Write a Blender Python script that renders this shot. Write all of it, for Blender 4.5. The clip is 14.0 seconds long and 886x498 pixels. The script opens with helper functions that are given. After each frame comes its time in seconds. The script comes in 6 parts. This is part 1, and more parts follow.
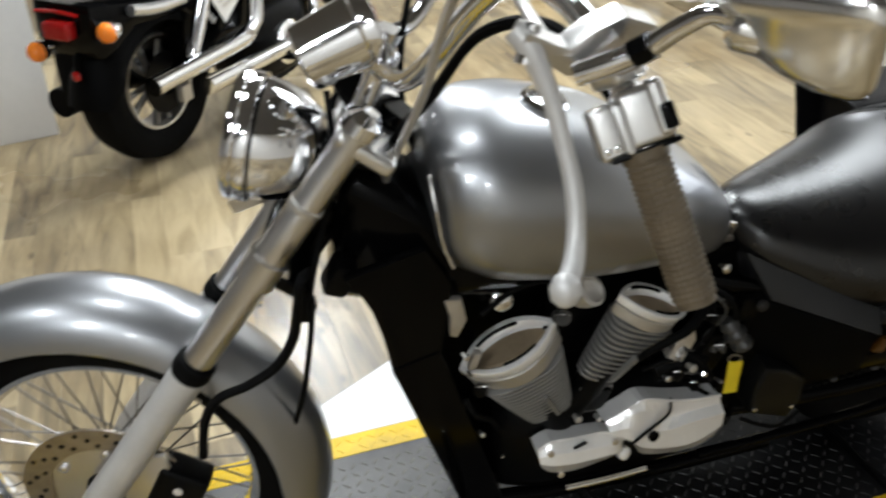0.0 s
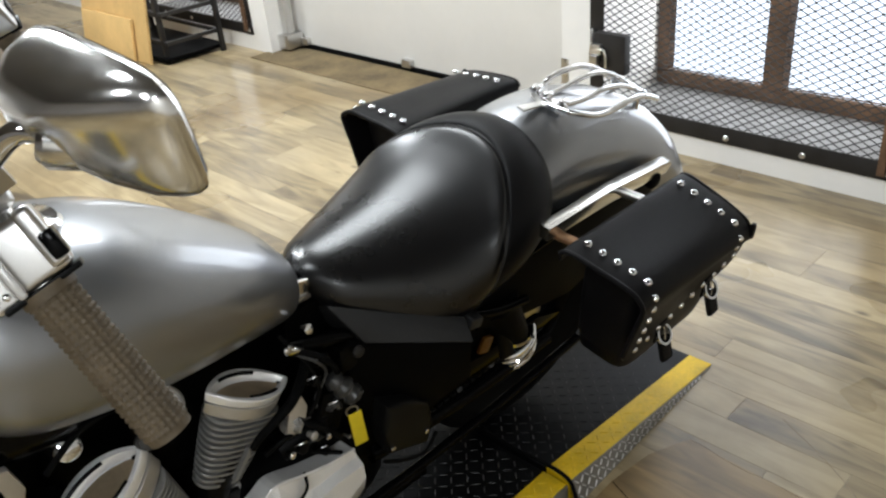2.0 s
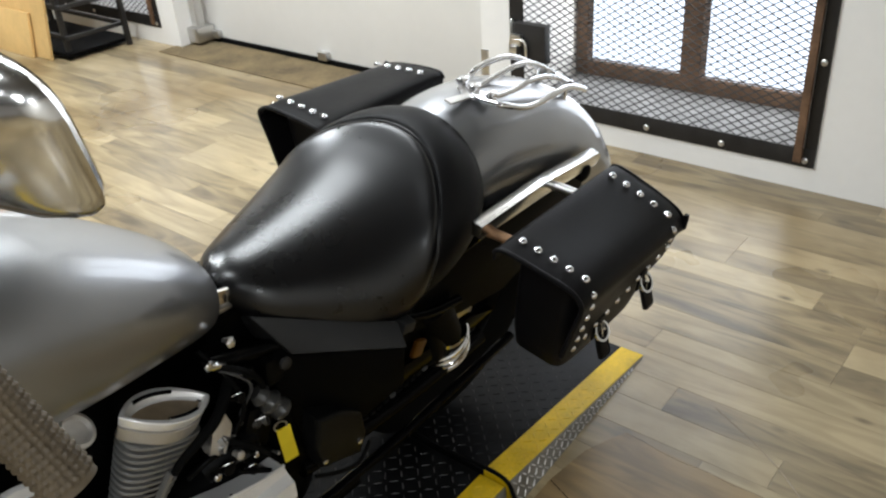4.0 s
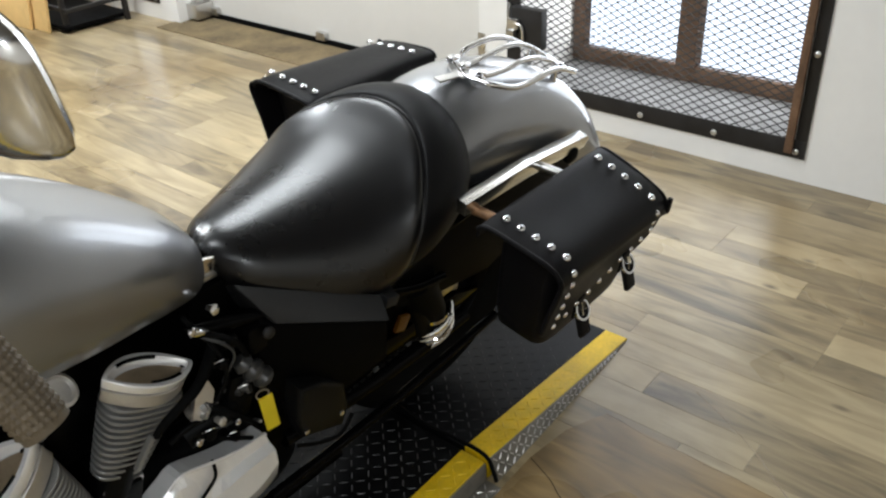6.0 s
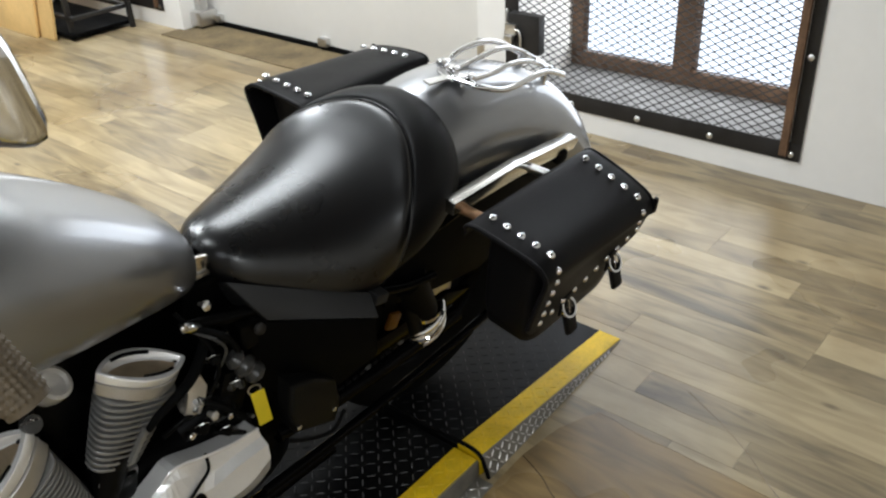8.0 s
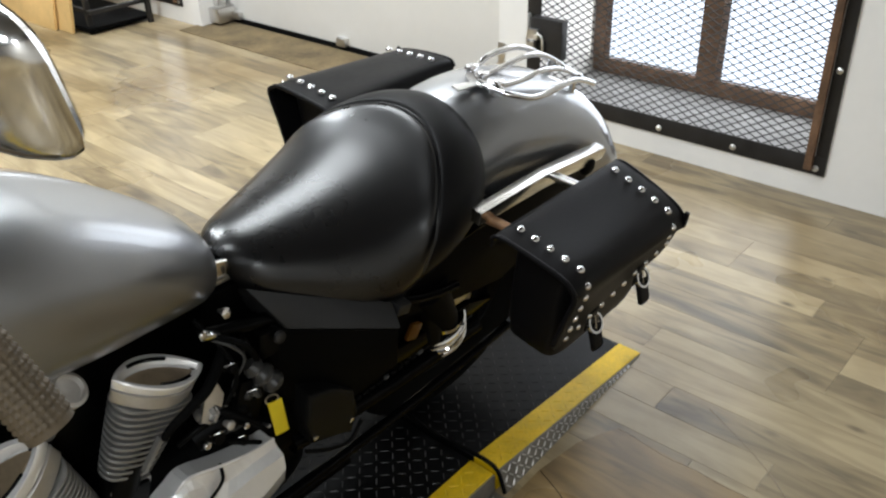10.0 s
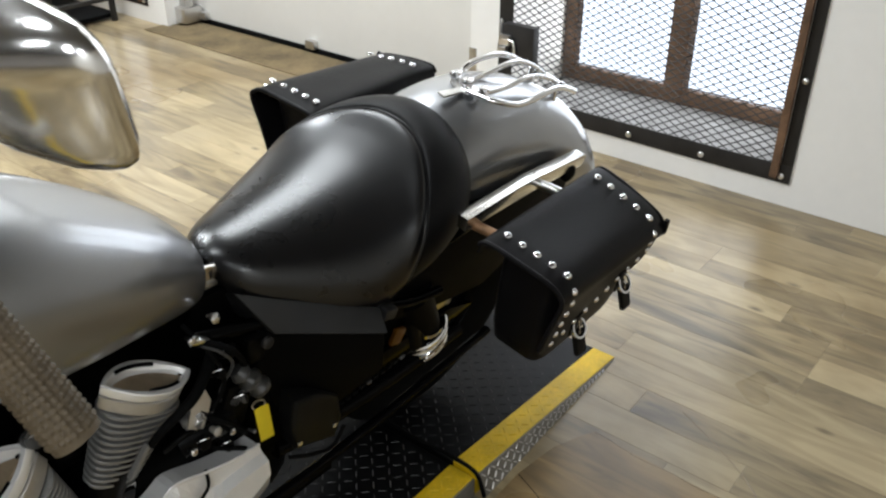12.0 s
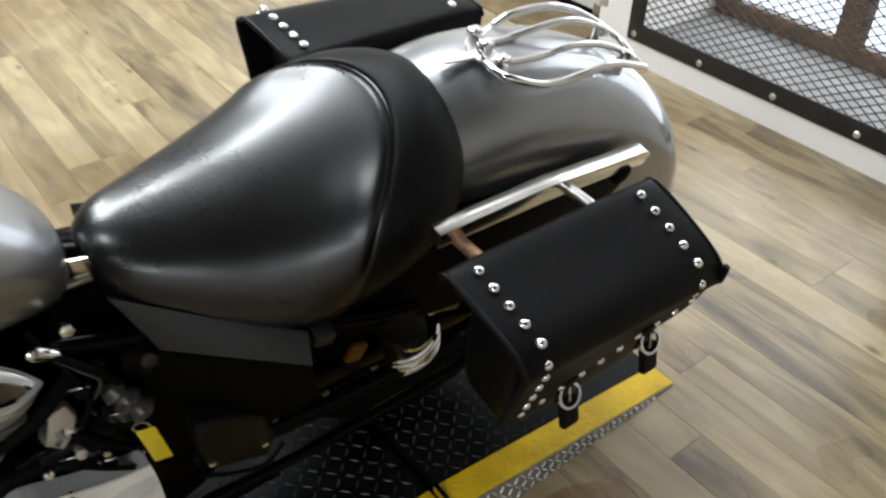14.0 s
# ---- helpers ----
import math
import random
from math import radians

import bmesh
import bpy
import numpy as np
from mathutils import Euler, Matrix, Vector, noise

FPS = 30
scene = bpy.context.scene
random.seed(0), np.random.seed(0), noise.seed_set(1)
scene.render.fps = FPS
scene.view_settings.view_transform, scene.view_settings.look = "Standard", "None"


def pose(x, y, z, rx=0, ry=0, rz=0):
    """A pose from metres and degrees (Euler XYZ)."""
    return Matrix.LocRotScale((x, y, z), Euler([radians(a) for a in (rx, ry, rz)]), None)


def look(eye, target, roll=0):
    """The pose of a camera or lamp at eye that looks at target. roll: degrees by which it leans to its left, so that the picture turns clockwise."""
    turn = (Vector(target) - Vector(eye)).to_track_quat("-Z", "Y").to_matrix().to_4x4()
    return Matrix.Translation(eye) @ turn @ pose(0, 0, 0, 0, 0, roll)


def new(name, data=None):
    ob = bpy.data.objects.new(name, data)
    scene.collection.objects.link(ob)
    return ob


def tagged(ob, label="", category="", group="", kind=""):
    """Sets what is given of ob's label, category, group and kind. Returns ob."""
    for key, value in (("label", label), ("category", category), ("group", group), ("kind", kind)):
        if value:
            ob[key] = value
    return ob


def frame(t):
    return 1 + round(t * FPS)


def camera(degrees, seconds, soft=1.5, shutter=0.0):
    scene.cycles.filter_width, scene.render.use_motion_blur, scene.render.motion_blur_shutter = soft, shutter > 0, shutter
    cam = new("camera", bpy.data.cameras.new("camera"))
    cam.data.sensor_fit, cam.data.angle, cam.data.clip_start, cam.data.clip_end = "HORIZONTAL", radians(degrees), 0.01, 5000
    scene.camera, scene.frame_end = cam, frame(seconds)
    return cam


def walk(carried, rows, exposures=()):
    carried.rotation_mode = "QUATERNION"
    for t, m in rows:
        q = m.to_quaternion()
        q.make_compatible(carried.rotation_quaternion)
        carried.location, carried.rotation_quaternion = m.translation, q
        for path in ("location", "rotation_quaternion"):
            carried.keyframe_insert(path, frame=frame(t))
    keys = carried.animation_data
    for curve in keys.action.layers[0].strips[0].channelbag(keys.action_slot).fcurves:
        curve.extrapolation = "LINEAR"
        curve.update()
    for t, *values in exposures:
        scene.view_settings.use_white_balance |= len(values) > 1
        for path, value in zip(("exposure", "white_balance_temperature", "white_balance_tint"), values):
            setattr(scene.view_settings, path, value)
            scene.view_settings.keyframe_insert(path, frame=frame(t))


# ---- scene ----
cam = camera(54.8, 14.0, soft=2.3, shutter=0.3)
PATH = [
    (0, (0.327, 0.319, 1.499), (0.883, 1.93, 0.452), -0.2),
    (0.5, (0.407, 0.319, 1.506), (1.234, 1.836, 0.5), -2.7),
    (1, (0.467, 0.301, 1.51), (1.469, 1.714, 0.511), -4.4),
    (1.5, (0.517, 0.297, 1.496), (1.641, 1.619, 0.502), -5.3),
    (2, (0.545, 0.3, 1.492), (1.738, 1.573, 0.514), -5.5),
    (2.5, (0.569, 0.324, 1.494), (1.812, 1.557, 0.528), -5.5),
    (3, (0.584, 0.36, 1.479), (1.866, 1.527, 0.481), -5.8),
    (5.5, (0.585, 0.343, 1.467), (1.905, 1.454, 0.455), -2.8),
    (6, (0.578, 0.326, 1.464), (1.876, 1.441, 0.429), -2.7),
    (6.5, (0.583, 0.314, 1.462), (1.88, 1.419, 0.416), -2.7),
    (7, (0.577, 0.307, 1.462), (1.872, 1.427, 0.428), -2.3),
    (7.5, (0.574, 0.293, 1.465), (1.864, 1.425, 0.437), -2.8),
    (8, (0.572, 0.277, 1.467), (1.866, 1.41, 0.446), -3.1),
    (10.5, (0.586, 0.338, 1.461), (1.867, 1.488, 0.442), -1.7),
    (11, (0.586, 0.341, 1.461), (1.865, 1.487, 0.435), -1.8),
    (11.5, (0.594, 0.338, 1.464), (1.929, 1.434, 0.456), -1.7),
    (12, (0.551, 0.361, 1.47), (1.897, 1.44, 0.457), 0.0),
    (12.5, (0.51, 0.375, 1.462), (1.908, 1.361, 0.426), 0.1),
    (13, (0.572, 0.396, 1.434), (1.828, 1.469, 0.307), -1.6),
    (13.5, (0.842, 0.392, 1.457), (1.878, 1.713, 0.37), -0.3),
    (14, (1.049, 0.44, 1.434), (2.042, 1.675, 0.214), 1.8),
]
walk(cam, [(t, look(eye, target, roll)) for t, eye, target, roll in PATH])
# Unseen panels as (x, y, watts, size); those at negative y are added fill.
LAMPS = ((2.55, 2.85, 50, 1.2), (0.1, 1.7, 18, 0.36), (0.95, 3.6, 43, 0.36), (1.5, 3.9, 49, 0.36), (1.1, 4.8, 45, 0.36), (1.2, 6.4, 98, 0.36), (-1.5, -0.7, 35, 0.36), (-2.0, -1.2, 31, 0.36), (-1.8, 1.1, 29, 0.36), (-0.9, -2.3, 35, 0.36))

# ---- light ----
world = bpy.data.worlds.new("world")
scene.world = world
world.use_nodes = True
sky = world.node_tree.nodes.new("ShaderNodeTexSky")
sky.sky_type, sky.sun_disc = "NISHITA", False
sky.sun_elevation, sky.sun_rotation = radians(35), radians(200)
world.node_tree.links.new(sky.outputs[0], world.node_tree.nodes["Background"].inputs[0])
world.node_tree.nodes["Background"].inputs[1].default_value = 0.12


def lamp(name, kind, m, energy, size=(1, 1), color=(1, 1, 1)):
    d = bpy.data.lights.new(name, kind)
    d.energy, d.color = energy, color
    if kind == "AREA":
        d.shape, d.size, d.size_y = "RECTANGLE", size[0], size[1]
    ob = new(name, d)
    ob.matrix_world = m
    return ob


# daylight through the two window openings
lamp("window_daylight", "AREA", pose(3.95, 1.85, 1.25, 0, 90, 0), 20, (2.1, 1.2), (0.93, 0.97, 1.0))
lamp("window_daylight", "AREA", pose(3.95, 5.75, 1.25, 0, 90, 0), 25, (2.1, 1.2), (0.93, 0.97, 1.0))

# ---- materials ----
def mat(name, color, rough=0.5, metal=0.0, var=0.12, scale=8.0, bump=0.0, bscale=60.0, coat=0.0, rvar=0.1, fine=None, spec=0.5):
    """A principled surface with colour and gloss varied at two scales, and fine relief."""
    m = bpy.data.materials.new(name)
    m.use_nodes = True
    n, l = m.node_tree.nodes, m.node_tree.links
    b = n["Principled BSDF"]
    b.inputs["Metallic"].default_value = metal
    b.inputs["Coat Weight"].default_value = coat
    b.inputs["Coat Roughness"].default_value = 0.035
    b.inputs["Specular IOR Level"].default_value = spec
    tc = n.new("ShaderNodeTexCoord")
    big, small = n.new("ShaderNodeTexNoise"), n.new("ShaderNodeTexNoise")
    big.inputs["Scale"].default_value, small.inputs["Scale"].default_value = scale, fine or scale * 9
    big.inputs["Detail"].default_value, small.inputs["Detail"].default_value = 4, 3
    for t in (big, small):
        l.new(tc.outputs["Object"], t.inputs["Vector"])
    add = n.new("ShaderNodeMath")
    add.operation = "MULTIPLY_ADD"
    l.new(small.outputs["Fac"], add.inputs[0])
    add.inputs[1].default_value = 0.4
    l.new(big.outputs["Fac"], add.inputs[2])
    ramp = n.new("ShaderNodeMapRange")
    ramp.inputs["From Min"].default_value, ramp.inputs["From Max"].default_value = 0.4, 1.0
    l.new(add.outputs[0], ramp.inputs["Value"])
    mix = n.new("ShaderNodeMix")
    mix.data_type = "RGBA"
    mix.inputs["A"].default_value = [c * (1 - var) for c in color] + [1]
    mix.inputs["B"].default_value = [min(1, c * (1 + var)) for c in color] + [1]
    l.new(ramp.outputs[0], mix.inputs["Factor"])
    l.new(mix.outputs["Result"], b.inputs["Base Color"])
    r = n.new("ShaderNodeMapRange")
    r.inputs["To Min"].default_value, r.inputs["To Max"].default_value = max(0.02, rough * (1 - rvar)), min(1, rough * (1 + rvar))
    l.new(add.outputs[0], r.inputs["Value"])
    l.new(r.outputs[0], b.inputs["Roughness"])
    if bump:
        bn, bp = n.new("ShaderNodeTexNoise"), n.new("ShaderNodeBump")
        bn.inputs["Scale"].default_value, bn.inputs["Detail"].default_value = bscale, 5
        bp.inputs["Strength"].default_value, bp.inputs["Distance"].default_value = bump, 0.002
        l.new(tc.outputs["Object"], bn.inputs["Vector"])
        l.new(bn.outputs["Fac"], bp.inputs["Height"])
        l.new(bp.outputs[0], b.inputs["Normal"])
    return m


def glow(name, color, strength):
    m = bpy.data.materials.new(name)
    m.use_nodes = True
    b = m.node_tree.nodes["Principled BSDF"]
    b.inputs["Base Color"].default_value = (*color, 1)
    b.inputs["Emission Color"].default_value = (*color, 1)
    b.inputs["Emission Strength"].default_value = strength
    return m


def glass(name, color=(1, 1, 1), rough=0.02):
    m = bpy.data.materials.new(name)
    m.use_nodes = True
    b = m.node_tree.nodes["Principled BSDF"]
    b.inputs["Base Color"].default_value = (*color, 1)
    b.inputs["Roughness"].default_value = rough
    b.inputs["Transmission Weight"].default_value = 1.0
    b.inputs["IOR"].default_value = 1.3
    return m


CHROME = mat("chrome", (0.82, 0.82, 0.83), 0.06, 1.0, 0.04, 6, rvar=0.5)
SATIN = mat("brushed_aluminium", (0.66, 0.65, 0.635), 0.28, 1.0, 0.06, 20, rvar=0.25, bump=0.03, bscale=300)
CAST = mat("cast_aluminium", (0.60, 0.58, 0.55), 0.42, 0.85, 0.12, 25, rvar=0.25, bump=0.08, bscale=200)
SILVER = mat("silver_paint", (0.31, 0.315, 0.325), 0.34, 0.90, 0.06, 5, coat=0.8, rvar=0.12, fine=900)
BLACK = mat("black_paint", (0.0015, 0.0015, 0.0016), 0.16, 0.0, 0.2, 12, spec=0.08)
MATTE = mat("matte_black_plastic", (0.0018, 0.0018, 0.0019), 0.5, 0.0, 0.2, 20, bump=0.1, bscale=400, spec=0.04)
# Side cover black made lighter: the facet's sheen is put into the colour.
TRIMLIT = mat("lightened_black_plastic", (0.014, 0.014, 0.0145), 0.45, 0.0, 0.2, 20, bump=0.1, bscale=400, spec=0.35)
ENGINE = mat("engine_black", (0.002, 0.002, 0.0021), 0.36, 0.0, 0.3, 30, bump=0.15, bscale=250, spec=0.09)
LEATHER = mat("black_seat_leather", (0.0025, 0.0023, 0.0025), 0.27, 0.0, 0.15, 6, rvar=0.12, spec=0.58)
DULL = mat("dull_seat_leather", (0.003, 0.0028, 0.003), 0.45, 0.0, 0.2, 6, bump=0.06, bscale=420, rvar=0.2, spec=0.16)
BAG = mat("black_bag_leather", (0.005, 0.0046, 0.005), 0.42, 0.0, 0.25, 9, bump=0.16, bscale=260, rvar=0.2, spec=0.09)
RUBBER = mat("black_rubber", (0.0035, 0.0035, 0.0035), 0.7, 0.0, 0.25, 30, bump=0.1, bscale=300, spec=0.06)
GRIP = mat("dusty_grip_rubber", (0.115, 0.086, 0.052), 0.6, 0.0, 0.25, 40, bump=0.1, bscale=300)
POLISH = mat("polished_aluminium", (0.84, 0.83, 0.81), 0.15, 1.0, 0.05, 20, rvar=0.3, bump=0.02, bscale=300)
WORND = mat("black_tread_paint", (0.010, 0.010, 0.010), 0.30, 0.0, 0.5, 18, rvar=0.35, spec=0.30)
COVER = mat("cast_cover_polish", (0.95, 0.94, 0.92), 0.16, 0.40, 0.04, 20, rvar=0.3)
PEWTER = mat("dull_alloy", (0.60, 0.59, 0.575), 0.42, 0.35, 0.08, 20, rvar=0.2, bump=0.04, bscale=250)
PEWG = mat("dark_glossy_casting", (0.055, 0.054, 0.052), 0.28, 0.4, 0.15, 25)
PEWD = mat("grey_cast_metal", (0.22, 0.215, 0.21), 0.4, 0.6, 0.15, 25)
DARKP = mat("faded_black_plastic", (0.006, 0.006, 0.006), 0.4, 0.0, 0.2, 20, bump=0.05, bscale=200, spec=0.12)
DARKG = mat("dark_grey_plastic", (0.05, 0.05, 0.05), 0.4, 0.0, 0.2, 20, bump=0.05, bscale=200)
# Alloy coloured tan: the wood floor's reflection is put into the base colour.
TANREFL = mat("tan_reflection_alloy", (0.34, 0.26, 0.17), 0.4, 0.5, 0.25, 25, rvar=0.25)
FIN = mat("grey_cast_fins", (0.26, 0.255, 0.245), 0.42, 0.5, 0.15, 25, rvar=0.25, bump=0.08, bscale=200)
# Much darker amber than the turn signals', for the side reflectors.
AMBERD = mat("dark_amber_lens", (0.09, 0.034, 0.003), 0.3, 0.0, 0.2, 30)
AMBER = mat("amber_lens", (0.85, 0.22, 0.02), 0.15, 0.0, 0.08, 30)
RED = mat("red_lens", (0.28, 0.006, 0.006), 0.15, 0.0, 0.1, 30)
TAG = mat("yellow_tag", (0.80, 0.62, 0.02), 0.5, 0.0, 0.06, 30)
YELLOW = mat("yellow_deck_paint", (0.72, 0.47, 0.006), 0.42, 0.0, 0.28, 14, bump=0.1, bscale=90, spec=0.3)
DECK = mat("black_deck_paint", (0.0035, 0.0035, 0.0037), 0.32, 0.0, 0.6, 9, bump=0.15, bscale=120, rvar=0.5, spec=0.09)
GREYFRONT = mat("grey_deck_front", (0.085, 0.083, 0.080), 0.42, 0.3, 0.4, 14, bump=0.15, bscale=120, rvar=0.3)
STEEL = mat("bare_tread_steel", (0.22, 0.205, 0.175), 0.5, 0.5, 0.3, 16, bump=0.2, bscale=120, rvar=0.3)
WALL = mat("white_wall_paint", (0.80, 0.78, 0.745), 0.6, 0.0, 0.04, 2.5, bump=0.12, bscale=40)
DOORM = mat("white_door_panel", (0.75, 0.73, 0.69), 0.45, 0.0, 0.03, 2, bump=0.06, bscale=60)
DIMWALL = mat("unseen_wall_grey", (0.45, 0.43, 0.41), 0.7, 0.0, 0.06, 2)
CEIL = mat("dark_unseen_ceiling", (0.12, 0.115, 0.11), 0.8, 0.0, 0.05, 2)
IRON = mat("black_iron", (0.025, 0.023, 0.022), 0.5, 0.4, 0.4, 14, bump=0.25, bscale=90, rvar=0.3)
RUST = mat("rusty_steel", (0.155, 0.088, 0.050), 0.7, 0.2, 0.55, 9, bump=0.3, bscale=80)
RUSTP = mat("rusty_peg", (0.30, 0.17, 0.09), 0.5, 0.5, 0.5, 40)
# Spoke steel with the dark surroundings it mirrors put into its colour.
SPOKE = mat("darkened_spoke_steel", (0.22, 0.21, 0.20), 0.3, 1.0, 0.1, 30)
SILL = mat("dusty_concrete", (0.27, 0.265, 0.26), 0.85, 0.0, 0.25, 9, bump=0.35, bscale=70)
PLY = mat("plywood", (0.66, 0.43, 0.17), 0.6, 0.0, 0.15, 5, bump=0.1, bscale=70)
TAN = mat("tan_mat", (0.155, 0.112, 0.056), 0.85, 0.0, 0.6, 5, bump=0.4, bscale=150)
WHITE = mat("white_panel", (0.7, 0.69, 0.67), 0.4, 0.0, 0.05, 4)
MIRROR = mat("mirror_glass", (0.85, 0.85, 0.86), 0.02, 1.0, 0.0, 4, rvar=0.0)
LENS = glass("clear_lens", (0.95, 0.97, 1.0))
PANE = glass("window_glass", (0.95, 0.97, 1.0))
DISC = mat("brake_steel", (0.40, 0.36, 0.31), 0.32, 1.0, 0.25, 30, bump=0.1, bscale=200)


def wood_floor(name="wood_planks", dark=(0.092, 0.070, 0.044), middle=(0.292, 0.226, 0.128), pale=(0.440, 0.350, 0.208)):
    """Vinyl planks: each board takes its own tone; long grain, knots, worn grey patches."""
    m = bpy.data.materials.new(name)
    m.use_nodes = True
    n, l = m.node_tree.nodes, m.node_tree.links
    b = n["Principled BSDF"]
    info, geo, mp = n.new("ShaderNodeObjectInfo"), n.new("ShaderNodeNewGeometry"), n.new("ShaderNodeMapping")
    rnd = n.new("ShaderNodeMath")
    rnd.operation = "ADD"
    l.new(info.outputs["Random"], rnd.inputs[0])
    l.new(geo.outputs["Random Per Island"], rnd.inputs[1])
    tc = n.new("ShaderNodeTexCoord")
    comb, off = n.new("ShaderNodeCombineXYZ"), n.new("ShaderNodeVectorMath")
    sc = n.new("ShaderNodeMath")
    sc.operation, sc.inputs[1].default_value = "MULTIPLY", 37.0
    l.new(rnd.outputs[0], sc.inputs[0])
    l.new(sc.outputs[0], comb.inputs["Z"])
    l.new(sc.outputs[0], comb.inputs["X"])
    off.operation = "ADD"
    l.new(geo.outputs["Position"], off.inputs[0])
    l.new(comb.outputs[0], off.inputs[1])
    mp.inputs["Scale"].default_value = (5.5, 0.9, 1)
    l.new(off.outputs[0], mp.inputs["Vector"])
    grain, fine, patch = n.new("ShaderNodeTexNoise"), n.new("ShaderNodeTexNoise"), n.new("ShaderNodeTexNoise")
    grain.inputs["Scale"].default_value, grain.inputs["Detail"].default_value, grain.inputs["Distortion"].default_value = 2.4, 6, 1.6
    l.new(mp.outputs[0], grain.inputs["Vector"])
    mp2 = n.new("ShaderNodeMapping")
    mp2.inputs["Scale"].default_value = (75, 9, 1)
    l.new(off.outputs[0], mp2.inputs["Vector"])
    fine.inputs["Scale"].default_value, fine.inputs["Detail"].default_value = 2.0, 4
    l.new(mp2.outputs[0], fine.inputs["Vector"])
    patch.inputs["Scale"].default_value, patch.inputs["Detail"].default_value = 1.6, 3
    l.new(geo.outputs["Position"], patch.inputs["Vector"])
    ramp = n.new("ShaderNodeValToRGB")
    e = ramp.color_ramp.elements
    e[0].position, e[0].color = 0.26, (*dark, 1)
    e[1].position, e[1].color = 0.70, (*pale, 1)
    mid = e.new(0.48)
    mid.color = (*middle, 1)
    mixv = n.new("ShaderNodeMath")
    mixv.operation, mixv.inputs[1].default_value = "MULTIPLY_ADD", 0.07
    l.new(fine.outputs["Fac"], mixv.inputs[0])
    tone = n.new("ShaderNodeMath")
    tone.operation, tone.inputs[1].default_value = "MULTIPLY_ADD", 0.27
    frac = n.new("ShaderNodeMath")
    frac.operation = "FRACT"
    l.new(rnd.outputs[0], frac.inputs[0])
    l.new(frac.outputs[0], tone.inputs[0])
    sub = n.new("ShaderNodeMath")
    sub.operation, sub.inputs[1].default_value, sub.inputs[2].default_value = "MULTIPLY_ADD", 0.68, 0.005
    l.new(grain.outputs["Fac"], sub.inputs[0])
    l.new(sub.outputs[0], tone.inputs[2])
    l.new(tone.outputs[0], mixv.inputs[2])
    l.new(mixv.outputs[0], ramp.inputs["Fac"])
    grey = n.new("ShaderNodeMix")
    grey.data_type = "RGBA"
    grey.inputs["B"].default_value = (0.21, 0.185, 0.150, 1)
    gr = n.new("ShaderNodeMapRange")
    gr.inputs["From Min"].default_value, gr.inputs["From Max"].default_value, gr.inputs["To Max"].default_value = 0.5, 0.72, 0.28
    l.new(patch.outputs["Fac"], gr.inputs["Value"])
    l.new(gr.outputs[0], grey.inputs["Factor"])
    l.new(ramp.outputs[0], grey.inputs["A"])
    stain, sr, dirt = n.new("ShaderNodeTexNoise"), n.new("ShaderNodeMapRange"), n.new("ShaderNodeMix")
    stain.inputs["Scale"].default_value, stain.inputs["Detail"].default_value, stain.inputs["Distortion"].default_value = 1.1, 7, 0.6
    l.new(geo.outputs["Position"], stain.inputs["Vector"])
    sr.inputs["From Min"].default_value, sr.inputs["From Max"].default_value, sr.inputs["To Max"].default_value = 0.47, 0.64, 0.72
    l.new(stain.outputs["Fac"], sr.inputs["Value"])
    dirt.data_type, dirt.blend_type = "RGBA", "MULTIPLY"
    dirt.inputs["B"].default_value = (0.50, 0.42, 0.30, 1)
    l.new(sr.outputs[0], dirt.inputs["Factor"])
    l.new(grey.outputs["Result"], dirt.inputs["A"])
    knot, ks, km, kn = n.new("ShaderNodeTexVoronoi"), n.new("ShaderNodeMapping"), n.new("ShaderNodeMapRange"), n.new("ShaderNodeMix")
    ks.inputs["Scale"].default_value = (7.0, 3.2, 1)
    l.new(off.outputs[0], ks.inputs["Vector"])
    l.new(ks.outputs[0], knot.inputs["Vector"])
    knot.inputs["Scale"].default_value = 1.0
    km.inputs["From Min"].default_value, km.inputs["From Max"].default_value, km.inputs["To Min"].default_value, km.inputs["To Max"].default_value = 0.02, 0.10, 0.75, 0.0
    l.new(knot.outputs["Distance"], km.inputs["Value"])
    kn.data_type = "RGBA"
    kn.inputs["B"].default_value = (0.045, 0.034, 0.024, 1)
    l.new(km.outputs[0], kn.inputs["Factor"])
    l.new(dirt.outputs["Result"], kn.inputs["A"])
    l.new(kn.outputs["Result"], b.inputs["Base Color"])
    rr = n.new("ShaderNodeMapRange")
    rr.inputs["To Min"].default_value, rr.inputs["To Max"].default_value = 0.18, 0.42
    l.new(patch.outputs["Fac"], rr.inputs["Value"])
    l.new(rr.outputs[0], b.inputs["Roughness"])
    bp = n.new("ShaderNodeBump")
    bp.inputs["Strength"].default_value, bp.inputs["Distance"].default_value = 0.15, 0.001
    l.new(fine.outputs["Fac"], bp.inputs["Height"])
    l.new(bp.outputs[0], b.inputs["Normal"])
    return m


PLANK = wood_floor()

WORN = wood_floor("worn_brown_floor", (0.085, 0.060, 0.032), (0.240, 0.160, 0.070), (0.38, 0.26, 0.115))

# ---- shapes ----
def catmull(pts, per=6):
    """A smooth line through the given tuples, of any length each."""
    p = [np.array(q, float) for q in pts]
    out = []
    for i in range(len(p) - 1):
        a, b, c, d = p[max(i - 1, 0)], p[i], p[i + 1], p[min(i + 2, len(p) - 1)]
        for k in range(per):
            t = k / per
            out.append(0.5 * (2 * b + (c - a) * t + (2 * a - 5 * b + 4 * c - d) * t * t + (3 * b - a - 3 * c + d) * t**3))
    return out + [p[-1]]


